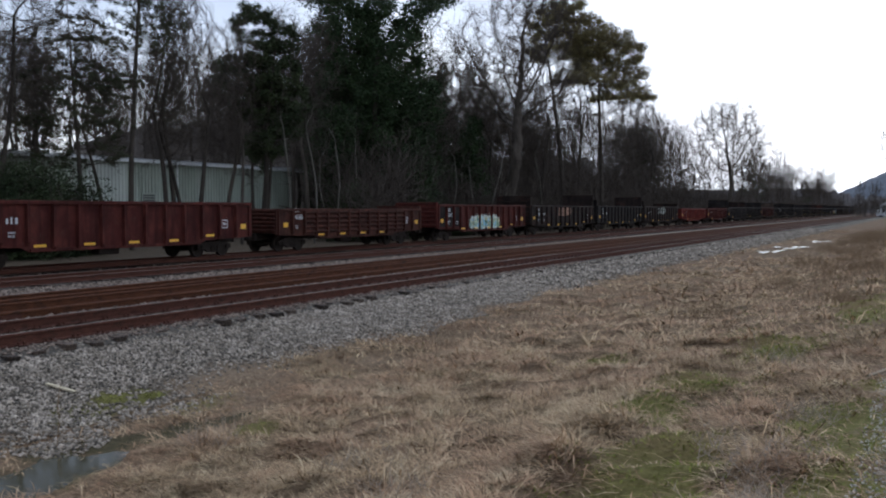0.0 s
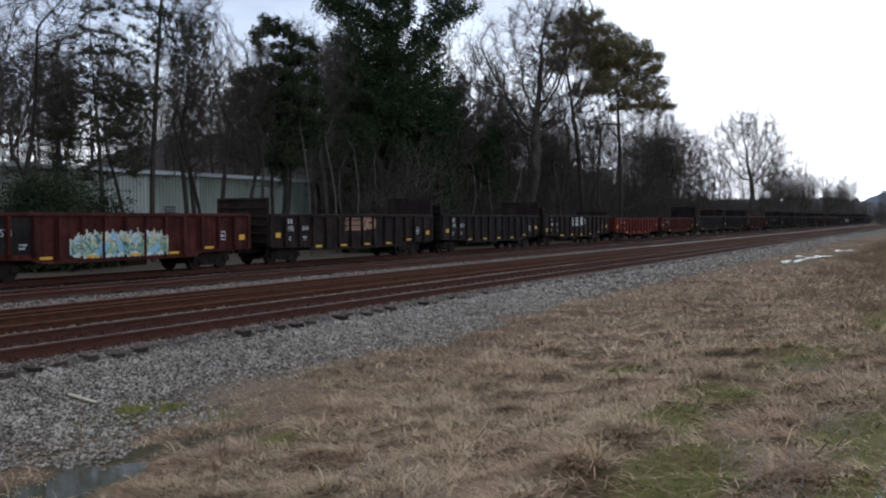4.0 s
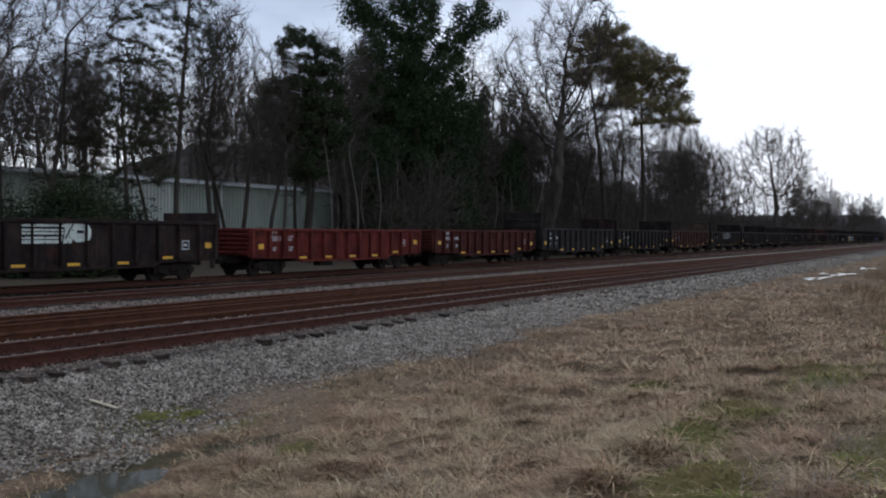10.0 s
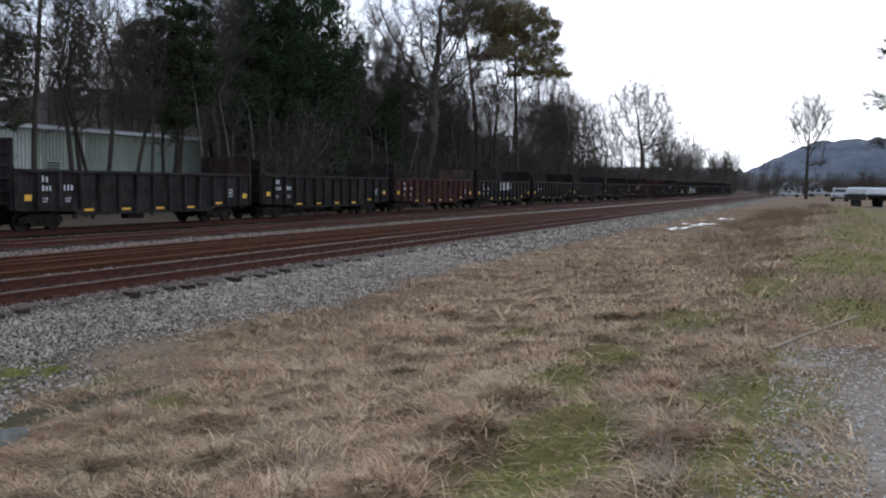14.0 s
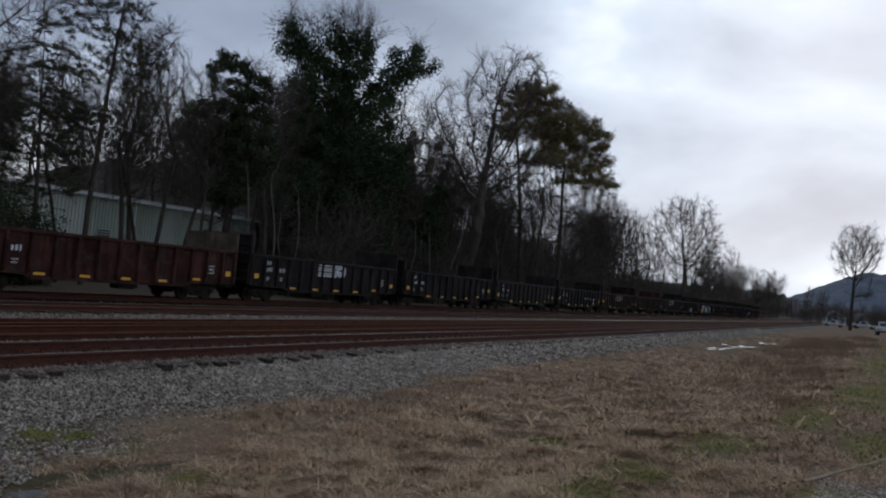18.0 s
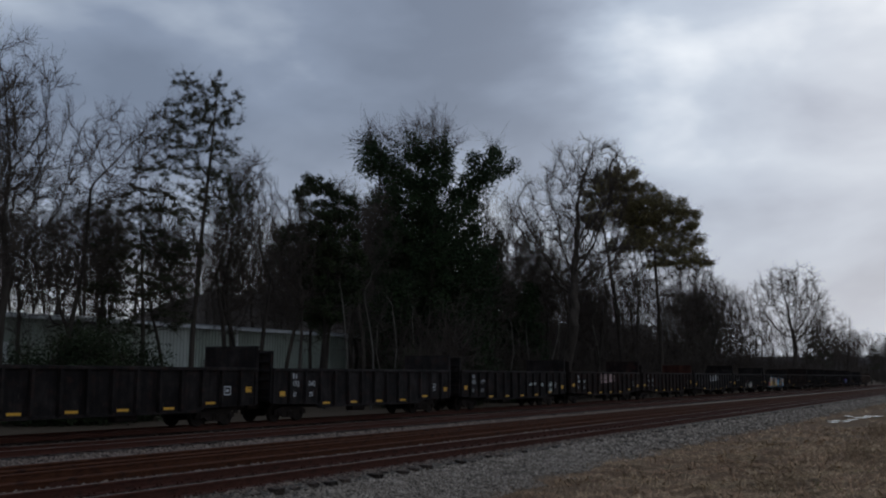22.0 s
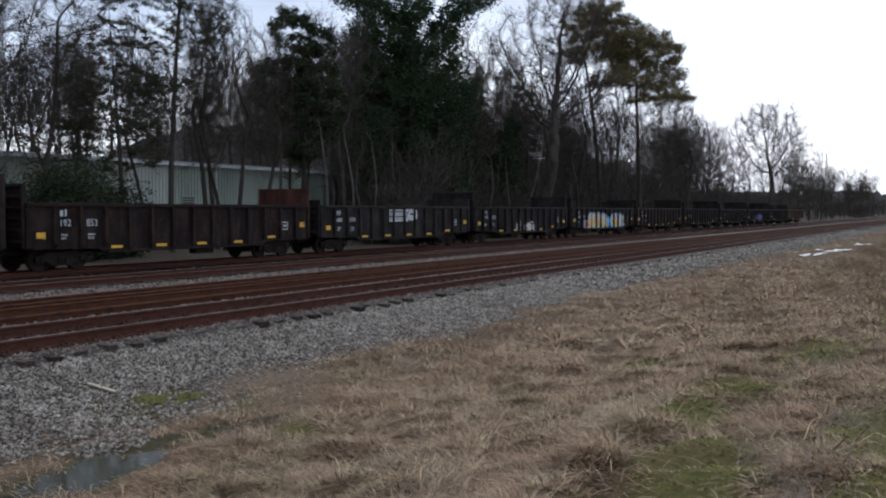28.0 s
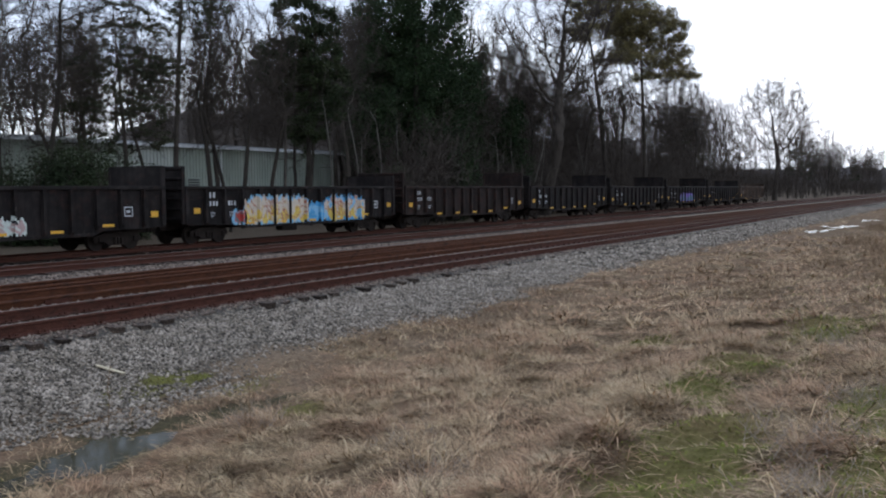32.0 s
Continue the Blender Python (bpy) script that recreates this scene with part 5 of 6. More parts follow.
put(tree("bare_tree", "large bare spreading tree with crooked limbs", 1, 8.0, [(3.0, 0, 21.0, 4.9, 4.6, 5.4), (-2.8, 0.5, 17.0, 3.1, 3.0, 5.4), (4.6, -0.5, 14.2, 3.5, 3.0, 3.0), (0.4, 0, 14.5, 3.2, 3.0, 4.8)], 1000, 0.62,
         crook=0.05, step=0.55, up=0.05, jitter=0.16, gaps=0.15, tip=0.034, per=4, twig=1.5, thin=0.07, fine=0.019), 23.4, -37.5)
put(tree("bare_tree", "tall bare tree standing clear beside the line", 18, 8.0, [(0, 0, 19.4, 6.4, 6.0, 5.6), (-4.6, 0, 17.4, 3.8, 3.4, 5.0), (4.6, 0, 16.0, 3.8, 3.6, 4.6), (0.5, 0, 12.0, 4.6, 4.2, 3.6)], 1200, 0.55,
         crook=0.05, step=0.7, up=0.08, jitter=0.13, gaps=0.2, tip=0.042, per=3, twig=1.7, thin=0.085, fine=0.027), 10.3, -36)
put(tree("bare_tree", "leaning bare tree with crooked branches", 23, 12.5, [(3.2, 0, 13.0, 2.7, 2.6, 3.6), (1.4, 0, 9.5, 2.9, 2.6, 3.2), (4.4, 0, 14.8, 1.8, 1.8, 2.0), (0.2, 0, 7.0, 2.2, 2.0, 2.2)], 560, 0.15,
         lean=(0.28, 0.0), crook=0.05, step=0.42, up=0.08, jitter=0.13, tip=0.02, per=3, twig=1.0), 53.2, -41)
put(tree("bare_tree", "tall bare tree with a rounded crown of fine twigs", 24, 8.0, [(-0.6, 0, 14.6, 3.6, 3.4, 4.8), (1.0, 0, 11.6, 3.2, 3.0, 3.8), (-1.6, 0, 9.4, 3.2, 3.0, 3.0)], 760, 0.22,
         crook=0.05, step=0.42, up=0.08, jitter=0.13, gaps=0.1, tip=0.02, per=3, twig=1.0), 55.4, -41)


def slender(seed, base, lean, lobes, label="bare winter tree with fine grey brown twigs", stem=9.0, count=460, up=0.16, far=False):
    return tree("bare_tree", label, seed, stem, lobes, count // (2 if far else 1), base * 1.25, lean=lean, step=0.6 if far else 0.42, up=up, jitter=0.11, gaps=0.12, tip=0.034 if far else 0.022, per=2 if far else 3, twig=1.5 if far else 1.15, thin=0.055, fine=0.024 if far else 0.0135)


PROTO = [slender(30, 0.13, (0.02, 0), [(0.3, 0, 12.4, 2.0, 2.0, 4.8), (-0.4, 0.3, 8.0, 2.0, 1.9, 3.8)]),
         slender(31, 0.15, (0.04, 0.05), [(0.8, 0.4, 12.4, 2.5, 2.4, 4.6), (-1.4, 0, 9.6, 2.0, 1.9, 4.0)]),
         slender(32, 0.13, (-0.05, 0), [(-0.8, 0, 13.0, 2.1, 2.1, 4.0), (0.8, 0, 9.4, 2.0, 1.9, 4.0)]),
         slender(33, 0.14, (0.04, 0.05), [(0.9, 0, 13.2, 1.7, 1.7, 3.8), (-0.9, 0.2, 11.4, 1.7, 1.7, 4.4), (0.2, 0, 7.4, 1.8, 1.7, 3.0)]),
         slender(34, 0.17, (0, 0), [(0, 0, 12.0, 3.3, 3.2, 5.0), (1.6, 0, 8.0, 2.6, 2.5, 3.2), (-1.8, 0, 8.8, 2.5, 2.4, 3.2)], stem=6.5, count=620, up=0.1),
         slender(35, 0.13, (0.06, -0.04), [(0.9, -0.3, 13.2, 1.9, 1.9, 3.8), (0.2, 0, 9.4, 1.9, 1.8, 3.6)]),
         slender(36, 0.15, (0.0, 0.02), [(0, 0, 14.0, 1.5, 1.5, 3.2), (0.2, 0, 10.0, 2.4, 2.3, 3.2), (-0.4, 0, 6.6, 2.2, 2.0, 2.4)], up=0.06),
         slender(37, 0.11, (0.05, 0.08), [(1.0, 0.6, 13.4, 1.5, 1.5, 3.6), (0.4, 0.6, 9.6, 1.5, 1.5, 3.6)])]
FAR_PROTO = [slender(40 + k, 0.16, (0.03 * k, 0), [(0.4 * k, 0, 12.2, 2.6, 2.6, 4.8), (-0.8, 0.3 * k, 8.4, 2.4, 2.4, 3.6)], far=True) for k in range(4)]
STEMS = [tree("bare_tree", "thin pale barked sapling", 50 + k, 9.0, [((k - 1) * 0.8, 0.3, 9.5, 1.1, 1.1, 2.6), (0.2, 0, 7.0, 0.9, 0.9, 1.8)], 80, 0.07, lean=((k - 1) * 0.1, 0.05 * k), crook=0.07, step=0.4, tip=0.012, thin=0.016, per=1, twig=0.9, fine=0.008, bark=PALE_BARK) for k in range(3)]
BRUSH = [shrub(60 + k, 4.0 + 0.8 * k) for k in range(3)]
EVERGREEN = shrub(70, 3.6, "bushy dark evergreen shrub", leafy=260)
LOW_PINE = tree("pine_tree", "smaller dark pine in the woods", 71, 12.6, [(0, 0, 11.4, 1.2, 1.2, 1.6), (0, 0, 8.6, 2.2, 2.2, 1.6), (0, 0, 5.8, 2.6, 2.6, 1.4)], 160, 0.18, step=0.5, up=0.02, per=1, leaf=CEDAR, leaves=needle_tufts(0.03, 0.4, 0.2, 20, 0.25, 0.6))

# (bearing, x, kind, height scale, turn)
FRONT = [(58.5, -41, 4, 1.1, 20), (57.0, -44, 1, 1.1, 80), (54.2, -44, 0, 0.8, 33), (51.3, -43, 6, 0.72, 60), (50.4, -45.5, 3, 0.7, 310), (49.8, -44, 2, 0.66, 110), (46.4, -41.5, 7, 0.8, 230), (43.1, -41, 3, 0.98, 40), (42.5, -41.5, 0, 0.97, 140), (42.1, -40.5, 7, 0.9, 200),
         (41.4, -42, 5, 1.0, 250), (39.9, -43, 2, 0.95, 300), (38.9, -41, 7, 0.9, 100), (38.2, -43, 0, 0.85, 10), (37.4, -41.5, 7, 0.95, 90), (36.0, -45, 3, 1.1, 160),
         (35.6, -47.5, 4, 1.0, 75), (34.8, -49, 0, 1.1, 125), (34.1, -46, 5, 1.05, 205), (33.7, -50, 2, 1.15, 285), (35.2, -52, 1, 1.15, 45), (41.5, -75, 4, 1.15, 15), (40.4, -76, 1, 1.1, 95), (39.2, -74, 0, 1.15, 175), (38.3, -78, 2, 1.1, 255), (37.0, -75, 4, 1.1, 335), (36.2, -74, 3, 1.2, 5), (43.5, -77, 0, 1.1, 65), (35.0, -42, 3, 1.0, 15), (33.4, -45, 0, 1.25, 77), (29.3, -44, 2, 1.25, 190), (27.6, -42, 4, 1.2, 310), (26.0, -45, 5, 1.2, 60),
         (25.0, -41, 1, 1.1, 20), (22.4, -42, 0, 1.35, 120), (21.2, -40, 3, 1.35, 220), (18.8, -41, 5, 1.45, 280), (16.4, -40, 2, 1.35, 330),
         (15.5, -42, 4, 1.25, 35), (14.7, -39, 1, 1.2, 140), (13.9, -41, 0, 1.15, 90), (13.2, -38, 3, 1.05, 240), (12.5, -42, 5, 1.15, 180),
         (11.7, -39, 2, 0.95, 290), (9.6, -40, 4, 0.9, 10), (8.9, -38, 0, 1.05, 70), (8.2, -40, 3, 1.0, 160), (7.5, -38, 1, 1.2, 220),
         (6.9, -39, 5, 1.0, 300), (6.3, -38, 2, 1.1, 20), (5.8, -39, 4, 1.1, 130), (5.3, -38, 0, 1.2, 250), (4.8, -38, 3, 1.2, 340)]
used = set()


def plant(protos, k, m):
    """The first use takes the tree itself, later ones copy it."""
    ob = protos[k]
    if ob.name not in used:
        used.add(ob.name)
        ob.matrix_world = m
        return ob
    return copy_thing(ob, m)


def standing(x, y, turn, s, sz=None):
    return Matrix.Translation((x, y, ground_height(x, y))) @ Matrix.Rotation(radians(turn), 4, "Z") @ Matrix.Diagonal((s, s, sz or s, 1))


def grown(protos, k, x, y, turn, s):
    ob = plant(protos, k, standing(x, y, turn, 1.0))
    ob.scale = (s, s, s)
    return ob


for b, x, k, s, turn in FRONT:
    px, py, _ = at(b, x)
    grown(PROTO, k, px, py, turn, s)
rr = random.Random(5)
for k in range(8):
    px, py, _ = at(rr.uniform(39, 57), rr.uniform(-84, -73))
    grown(PROTO, (0, 3, 6, 7)[k % 4], px, py, rr.uniform(0, 360), rr.uniform(0.8, 1.1))
for k in range(5):
    px, py, _ = at(rr.uniform(7, 16), rr.uniform(-50, -40))
    grown(PROTO, (1, 2, 4, 5)[k % 4], px, py, rr.uniform(0, 360), rr.uniform(1.0, 1.3))
for k in range(56):
    b = rr.uniform(5, 52)
    x = rr.uniform(-85, -50)
    px, py, _ = at(b, x)
    if px > -72.5 and py < 67:
        px = rr.uniform(-100, -74)
    grown(FAR_PROTO if py > 110 else PROTO, rr.randrange(4), px, py, rr.uniform(0, 360), rr.uniform(0.8, 1.2))
for k in range(14):
    b = rr.uniform(20, 37)
    px, py, _ = at(b, rr.uniform(-40.5, -37))
    grown(STEMS, rr.randrange(3), px, py, rr.uniform(0, 360), rr.uniform(0.7, 1.1))
for k in range(20):
    px, py, _ = at(rr.uniform(37, 57), rr.uniform(-105, -74))
    grown(PROTO, rr.randrange(6), px, py, rr.uniform(0, 360), rr.uniform(0.85, 1.15))
for k in range(40):
    px, py, _ = at(rr.uniform(14, 34.5), rr.uniform(-62, -44))
    grown(PROTO, rr.randrange(6), px, py, rr.uniform(0, 360), rr.uniform(0.95, 1.25))
for k in range(36):
    px, py, _ = at(rr.uniform(5, 34), rr.uniform(-58, -43))
    grown(PROTO, rr.randrange(6), px, py, rr.uniform(0, 360), rr.uniform(0.75, 1.1))
for k in range(215):
    b = rr.uniform(4, 33)
    px, py, _ = at(b, rr.uniform(-46, -38) if b > 35 else rr.uniform(-58, -36.5))
    grown(BRUSH, rr.randrange(3), px, py, rr.uniform(0, 360), rr.uniform(0.4, 0.75) if b > 35 else rr.uniform(0.9, 1.9))
for b, x, s in ((49.5, -40.5, 1.3), (51.0, -39.5, 1.3), (52.5, -40, 1.2), (48.5, -41, 0.9), (32.5, -39, 1.2), (29.5, -38.5, 1.1), (26.5, -39, 0.9)):
    px, py, _ = at(b, x)
    grown([EVERGREEN], 0, px, py, 50 * b, s)
for b, x, s in ((9.2, -40, 1.2), (8.5, -44, 1.0), (15.1, -45, 1.3), (27, -50, 1.3), (33, -52, 1.4), (24.5, -52, 1.2), (22, -55, 1.4), (6.1, -42, 1.1)):
    px, py, _ = at(b, x)
    grown([LOW_PINE], 0, px, py, 50 * b, s)

for k in range(20):
    px, py, _ = at(rr.uniform(5, 9.5), rr.uniform(-60, -42))
    grown(FAR_PROTO, rr.randrange(4), px, py, rr.uniform(0, 360), rr.uniform(0.8, 1.1))

# ---- wooded rise behind the warehouse, far ridge ----
def ridge(name, points, thick, mat, label, seed, rough):
    """A hill drawn over bearings (degrees, crest height) at a distance, with a rounded front and back."""
    rg = random.Random(seed)
    rows, n = [], len(points)
    for b, d, h in points:
        q = Vector((-math.sin(radians(b)), math.cos(radians(b)), 0))
        rows.append([(q * (d + thick * u)).to_tuple()[:2] + (-3 + (h + 3) * math.sin(max(0.0, min(1.0, v)) * math.pi / 2) + rg.uniform(-rough, rough) * (v > 0.1),) for u, v in ((-1, 0), (-0.7, 0.3), (-0.4, 0.62), (-0.15, 0.9), (0, 1), (0.3, 0.85), (1, 0))])
    verts = [p for row in rows for p in row]
    m = len(rows[0])
    faces = [(i * m + j, i * m + j + 1, (i + 1) * m + j + 1, (i + 1) * m + j) for i in range(n - 1) for j in range(m - 1)]
    return tagged(mesh_object(name, verts, faces, mat), label, "hill", kind="structure")


# Distance haze is put into the ridge's base colour as a blue grey tint.
HILL_WOODS = material("haze_tinted_hill_woods", [(0.055, 0.066, 0.084), (0.085, 0.099, 0.122), (0.115, 0.13, 0.155)], 0.035, 1.0, 0, 1.0, 0.12, (1, 1, 0.5), (0.055, 0.06, 0.075), 0.75)
NEAR_WOODS = material("leafless_hillside", [(0.04, 0.032, 0.027), (0.075, 0.06, 0.05)], 0.15, 1.0, 0, 1.0, 1.5)
# Same leafless woods, base colour lightened to stand for haze.
FAR_WOODS = material("hazy_winter_woods", [(0.06, 0.052, 0.05), (0.10, 0.088, 0.085)], 0.08, 1.0, 0, 1.0, 0.5)
far = []
for k in range(120):
    b = 6.0 - 34.0 * k / 119
    h = np.interp(b, [-28, -20, -10, -5, -2.4, -0.5, 0.75, 1.5, 2.2, 3.0, 3.8, 4.8, 6], [66, 80, 82, 78, 73, 71, 68, 61, 52, 41, 31, 20, 10])
    far.append((b, 1500, h + 3.0 * noise.noise((b * 1.3, 0, 0)) + 1.6 * noise.noise((b * 6.0, 3, 0))))
ridge("far_ridge", far, 380, HILL_WOODS, "wooded ridge in the distance, tinted blue grey for haze", 3, 1.5)
near = [(b, 190, float(np.interp(b, [20, 28, 34, 40, 44, 47, 49, 51, 53, 75], [11, 13, 16, 17.5, 17, 14.5, 10.5, 5, 0, 0])) + 1.5 * noise.noise((b * 0.9, 5, 0))) for b in np.linspace(18, 75, 90)]
woods = [(b, 640, float(np.interp(b, [-4, 1, 3, 4, 5.2, 24], [8, 8, 9.5, 11, 14, 14])) + 2.2 * noise.noise((b * 3.1, 9, 0)) + 2.4 * noise.noise((b * 17.0, 2, 0))) for b in np.linspace(-5, 24, 420)]
ridge("far_woods", woods, 30, FAR_WOODS, "line of dark winter woods beyond the train", 6, 0.8)
ridge("near_rise", near, 60, NEAR_WOODS, "dark wooded rise behind the warehouse", 4, 0.5)
for k in range(36):
    b, d = rr.uniform(28, 47), rr.uniform(140, 188)
    px, py = -d * math.sin(radians(b)), d * math.cos(radians(b))
    ob = plant(FAR_PROTO, rr.randrange(4), Matrix.Translation((px, py, 1.0 + 11 * (d - 132) / 60)) @ Matrix.Rotation(rr.uniform(0, 6), 4, "Z"))
    ob.scale = (0.6,) * 3

# ---- far side of the bank: lone tree, pines, houses, parked trucks ----
lone = tree("bare_tree", "lone bare tree on the bank with a vase shaped crown", 32, 7.5, [(0.2, 0, 16.4, 5.0, 4.6, 5.0), (-2.8, 0, 13.6, 2.8, 2.6, 4.0), (3.0, 0, 14.2, 2.8, 2.6, 4.2), (0, 0, 11.0, 2.6, 2.4, 2.4), (2.6, 0.4, 7.0, 3.2, 2.6, 0.9)], 900, 0.36, crook=0.02, step=0.6, up=0.24, jitter=0.07, tip=0.034, per=3, twig=1.5, thin=0.08, fine=0.024, twig_up=0.5)
lone.matrix_world = standing(-3.7, 205, 40, 1.0)
edge_pine = tree("pine_tree", "pine beside the drive with drooping boughs", 82, 17.0, [(0, 0, 15.5, 1.8, 1.8, 1.8), (0, 0, 12.5, 2.8, 2.8, 1.0), (0, 0, 9.6, 3.6, 3.6, 0.9), (0, 0, 6.8, 4.2, 4.2, 0.8), (0, 0, 4.4, 3.8, 3.8, 0.7)], 800, 0.2, step=0.45, up=-0.06, per=1, leaf=CEDAR, leaves=needle_tufts(0.02, 0.3, 0.14, 40, 0.14, 0.7))
edge_pine.matrix_world = standing(5.4, 60, 10, 1.0)
for k in range(44):
    b, d = 6.0 - 9.5 * k / 43 + rr.uniform(-0.1, 0.1), rr.uniform(360, 560)
    px, py = -d * math.sin(radians(b)), d * math.cos(radians(b))
    if px < -25 and px > -36:
        continue
    grown(FAR_PROTO, rr.randrange(4), px, py, rr.uniform(0, 360), (0.5 + 0.1 * max(0, b - 1)) * rr.uniform(0.8, 1.25))
for k in range(46):
    b, d = rr.uniform(-3.2, 4.4), rr.uniform(250, 420)
    if abs(b - 4.5) < 0.2 or b > 3.5 and d < 300:
        continue
    grown(BRUSH, rr.randrange(3), -d * math.sin(radians(b)), d * math.cos(radians(b)), rr.uniform(0, 360), rr.uniform(0.7, 1.4))

HOUSE_WALL = material("white_house_siding", [(0.26, 0.26, 0.25), (0.34, 0.34, 0.33)], 0.8, 0.7)
HOUSE_ROOF = material("grey_shingle_roof", [(0.12, 0.12, 0.125), (0.2, 0.2, 0.2)], 1.0, 0.9)
TRUCK_WHITE = material("white_vehicle_paint", [(0.26, 0.26, 0.27), (0.36, 0.36, 0.37)], 0.7, 0.35)
TYRE = material("black_tyre", [(0.015, 0.015, 0.015), (0.03, 0.03, 0.03)], 5, 0.9)
TARP = material("pale_tarpaulin", [(0.5, 0.52, 0.53), (0.68, 0.7, 0.7)], 1.2, 0.8, 0, 0.4, 4)


def house(x, y, w, d, h, label):
    z = ground_height(x, y)
    root = tagged(empty("house", pose(x, y, z, 0, 0, 12)), label, "house", "far houses")
    boxed("wall", (-w / 2, w / 2, -d / 2, d / 2, -0.3, h), HOUSE_WALL, root)
    part("roof", outline_prism_y([(-w / 2 - 0.4, h), (0, h + 1.9), (w / 2 + 0.4, h)], -d / 2 - 0.3, d / 2 + 0.3), HOUSE_ROOF, root)
    for k in range(3):
        a = -w / 2 + w * (k + 0.5) / 3
        boxed("window", (a - 0.5, a + 0.5, -d / 2 - 0.04, -d / 2, 1.0, 2.2), GLASS, root)
    boxed("door", (w / 2 - 1.5, w / 2 - 0.6, -d / 2 - 0.05, -d / 2, 0, 2.05), HOUSE_ROOF, root)


house(-3.2, 330, 5, 8, 2.5, "small white house with a grey roof")
house(-11.3, 340, 6, 8, 2.5, "small white house beyond the bank")


def wheel_at(parent, x, y, rad, width=0.24):
    bm = bmesh.new()
    bmesh.ops.create_cone(bm, cap_ends=True, segments=20, radius1=rad, radius2=rad, depth=width, matrix=Matrix.Rotation(radians(90), 4, "Y"))
    ob = part("wheel", bm, TYRE, parent)
    ob.location = (x, y, rad)


def pickup(x, y, turn):
    root = tagged(empty("pickup_truck", pose(x, y, ground_height(x, y), 0, 0, turn)), "white pickup truck parked on the grass", "truck")
    boxed("body", (-0.95, 0.95, -2.7, 2.7, 0.45, 1.05), TRUCK_WHITE, root, bevel=0.08)
    part("cab", outline_prism([(-0.9, 1.05), (-0.6, 1.75), (0.7, 1.78), (1.3, 1.05)], -0.85, 0.85), TRUCK_WHITE, root)
    boxed("windscreen", (-0.7, 0.7, -0.83, -0.74, 1.12, 1.68), GLASS, root)
    boxed("side_window", (-0.87, -0.84, -0.4, 0.6, 1.15, 1.65), GLASS, root)
    boxed("bumper", (-0.95, 0.95, -2.85, -2.7, 0.4, 0.62), STEEL_DARK, root, bevel=0.02)
    for a in (-0.85, 0.85):
        for b in (-1.7, 1.75):
            wheel_at(root, a, b, 0.38)


def trailer(x, y, turn):
    root = tagged(empty("flat_trailer", pose(x, y, ground_height(x, y), 0, 0, turn)), "dark flat trailer loaded with a pale covered stack", "trailer")
    boxed("deck", (-1.2, 1.2, -3.6, 3.6, 0.95, 1.15), STEEL_DARK, root, bevel=0.02)
    for a in (-1.0, 1.0):
        for b in (-0.9, 0.1, 1.1):
            wheel_at(root, a, b, 0.4)
        boxed("side_rail", (a * 1.15 - 0.04, a * 1.15 + 0.04, -3.6, 3.6, 0.62, 0.98), STEEL_DARK, root)
    boxed("covered_load", (-1.1, 1.1, -3.2, 3.0, 1.15, 1.85), TARP, root, bevel=0.12)
    boxed("tongue", (-0.08, 0.08, -5.2, -3.6, 0.6, 0.76), STEEL_DARK, root)


pickup(1.7, 140, 4)
trailer(3.7, 101, 14)
pickup(-9.0, 274, 80)
pickup(-1.3, 236, 75)

# ---- puddles ----
WATER = bpy.data.materials.new("muddy_standing_water")
WATER.use_nodes = True
add, link = nodes_of(WATER.node_tree)
b = add("ShaderNodeBsdfPrincipled", Roughness=0.06, IOR=1.33)
nz = add("ShaderNodeTexNoise", Scale=1.6, Detail=3.0)
link(ramp(add, link, nz.outputs["Fac"], [(0.35, (0.03, 0.027, 0.014)), (0.65, (0.06, 0.052, 0.028))]), b.inputs["Base Color"])
nb = add("ShaderNodeTexNoise", Scale=6.0, Detail=2.0)
bp = add("ShaderNodeBump", Strength=0.03, Distance=0.02)
link(nb.outputs["Fac"], bp.inputs["Height"])
link(bp.outputs[0], b.inputs["Normal"])
link(b.outputs[0], add("ShaderNodeOutputMaterial").inputs[0])


def puddle(cx, cy, z, rx, ry, label, seed, wild=1.0, water=WATER):
    rp = random.Random(seed)
    ph = [rp.uniform(0, 6.28) for _ in range(4)]
    pts = []
    for i in range(48):
        a = 6.2832 * i / 48
        k = 1 + wild * 0.18 * math.sin(2 * a + ph[0]) + wild * 0.13 * math.sin(3 * a + ph[1]) + wild * 0.09 * math.sin(5 * a + ph[2]) + wild * 0.06 * math.sin(9 * a + ph[3])
        pts.append((cx + rx * k * math.cos(a), cy + ry * k * math.sin(a), z))
    tagged(mesh_object("puddle", [(cx, cy, z)] + pts, [(0, i + 1, (i + 1) % 48 + 1) for i in range(48)], water), label, "puddle")


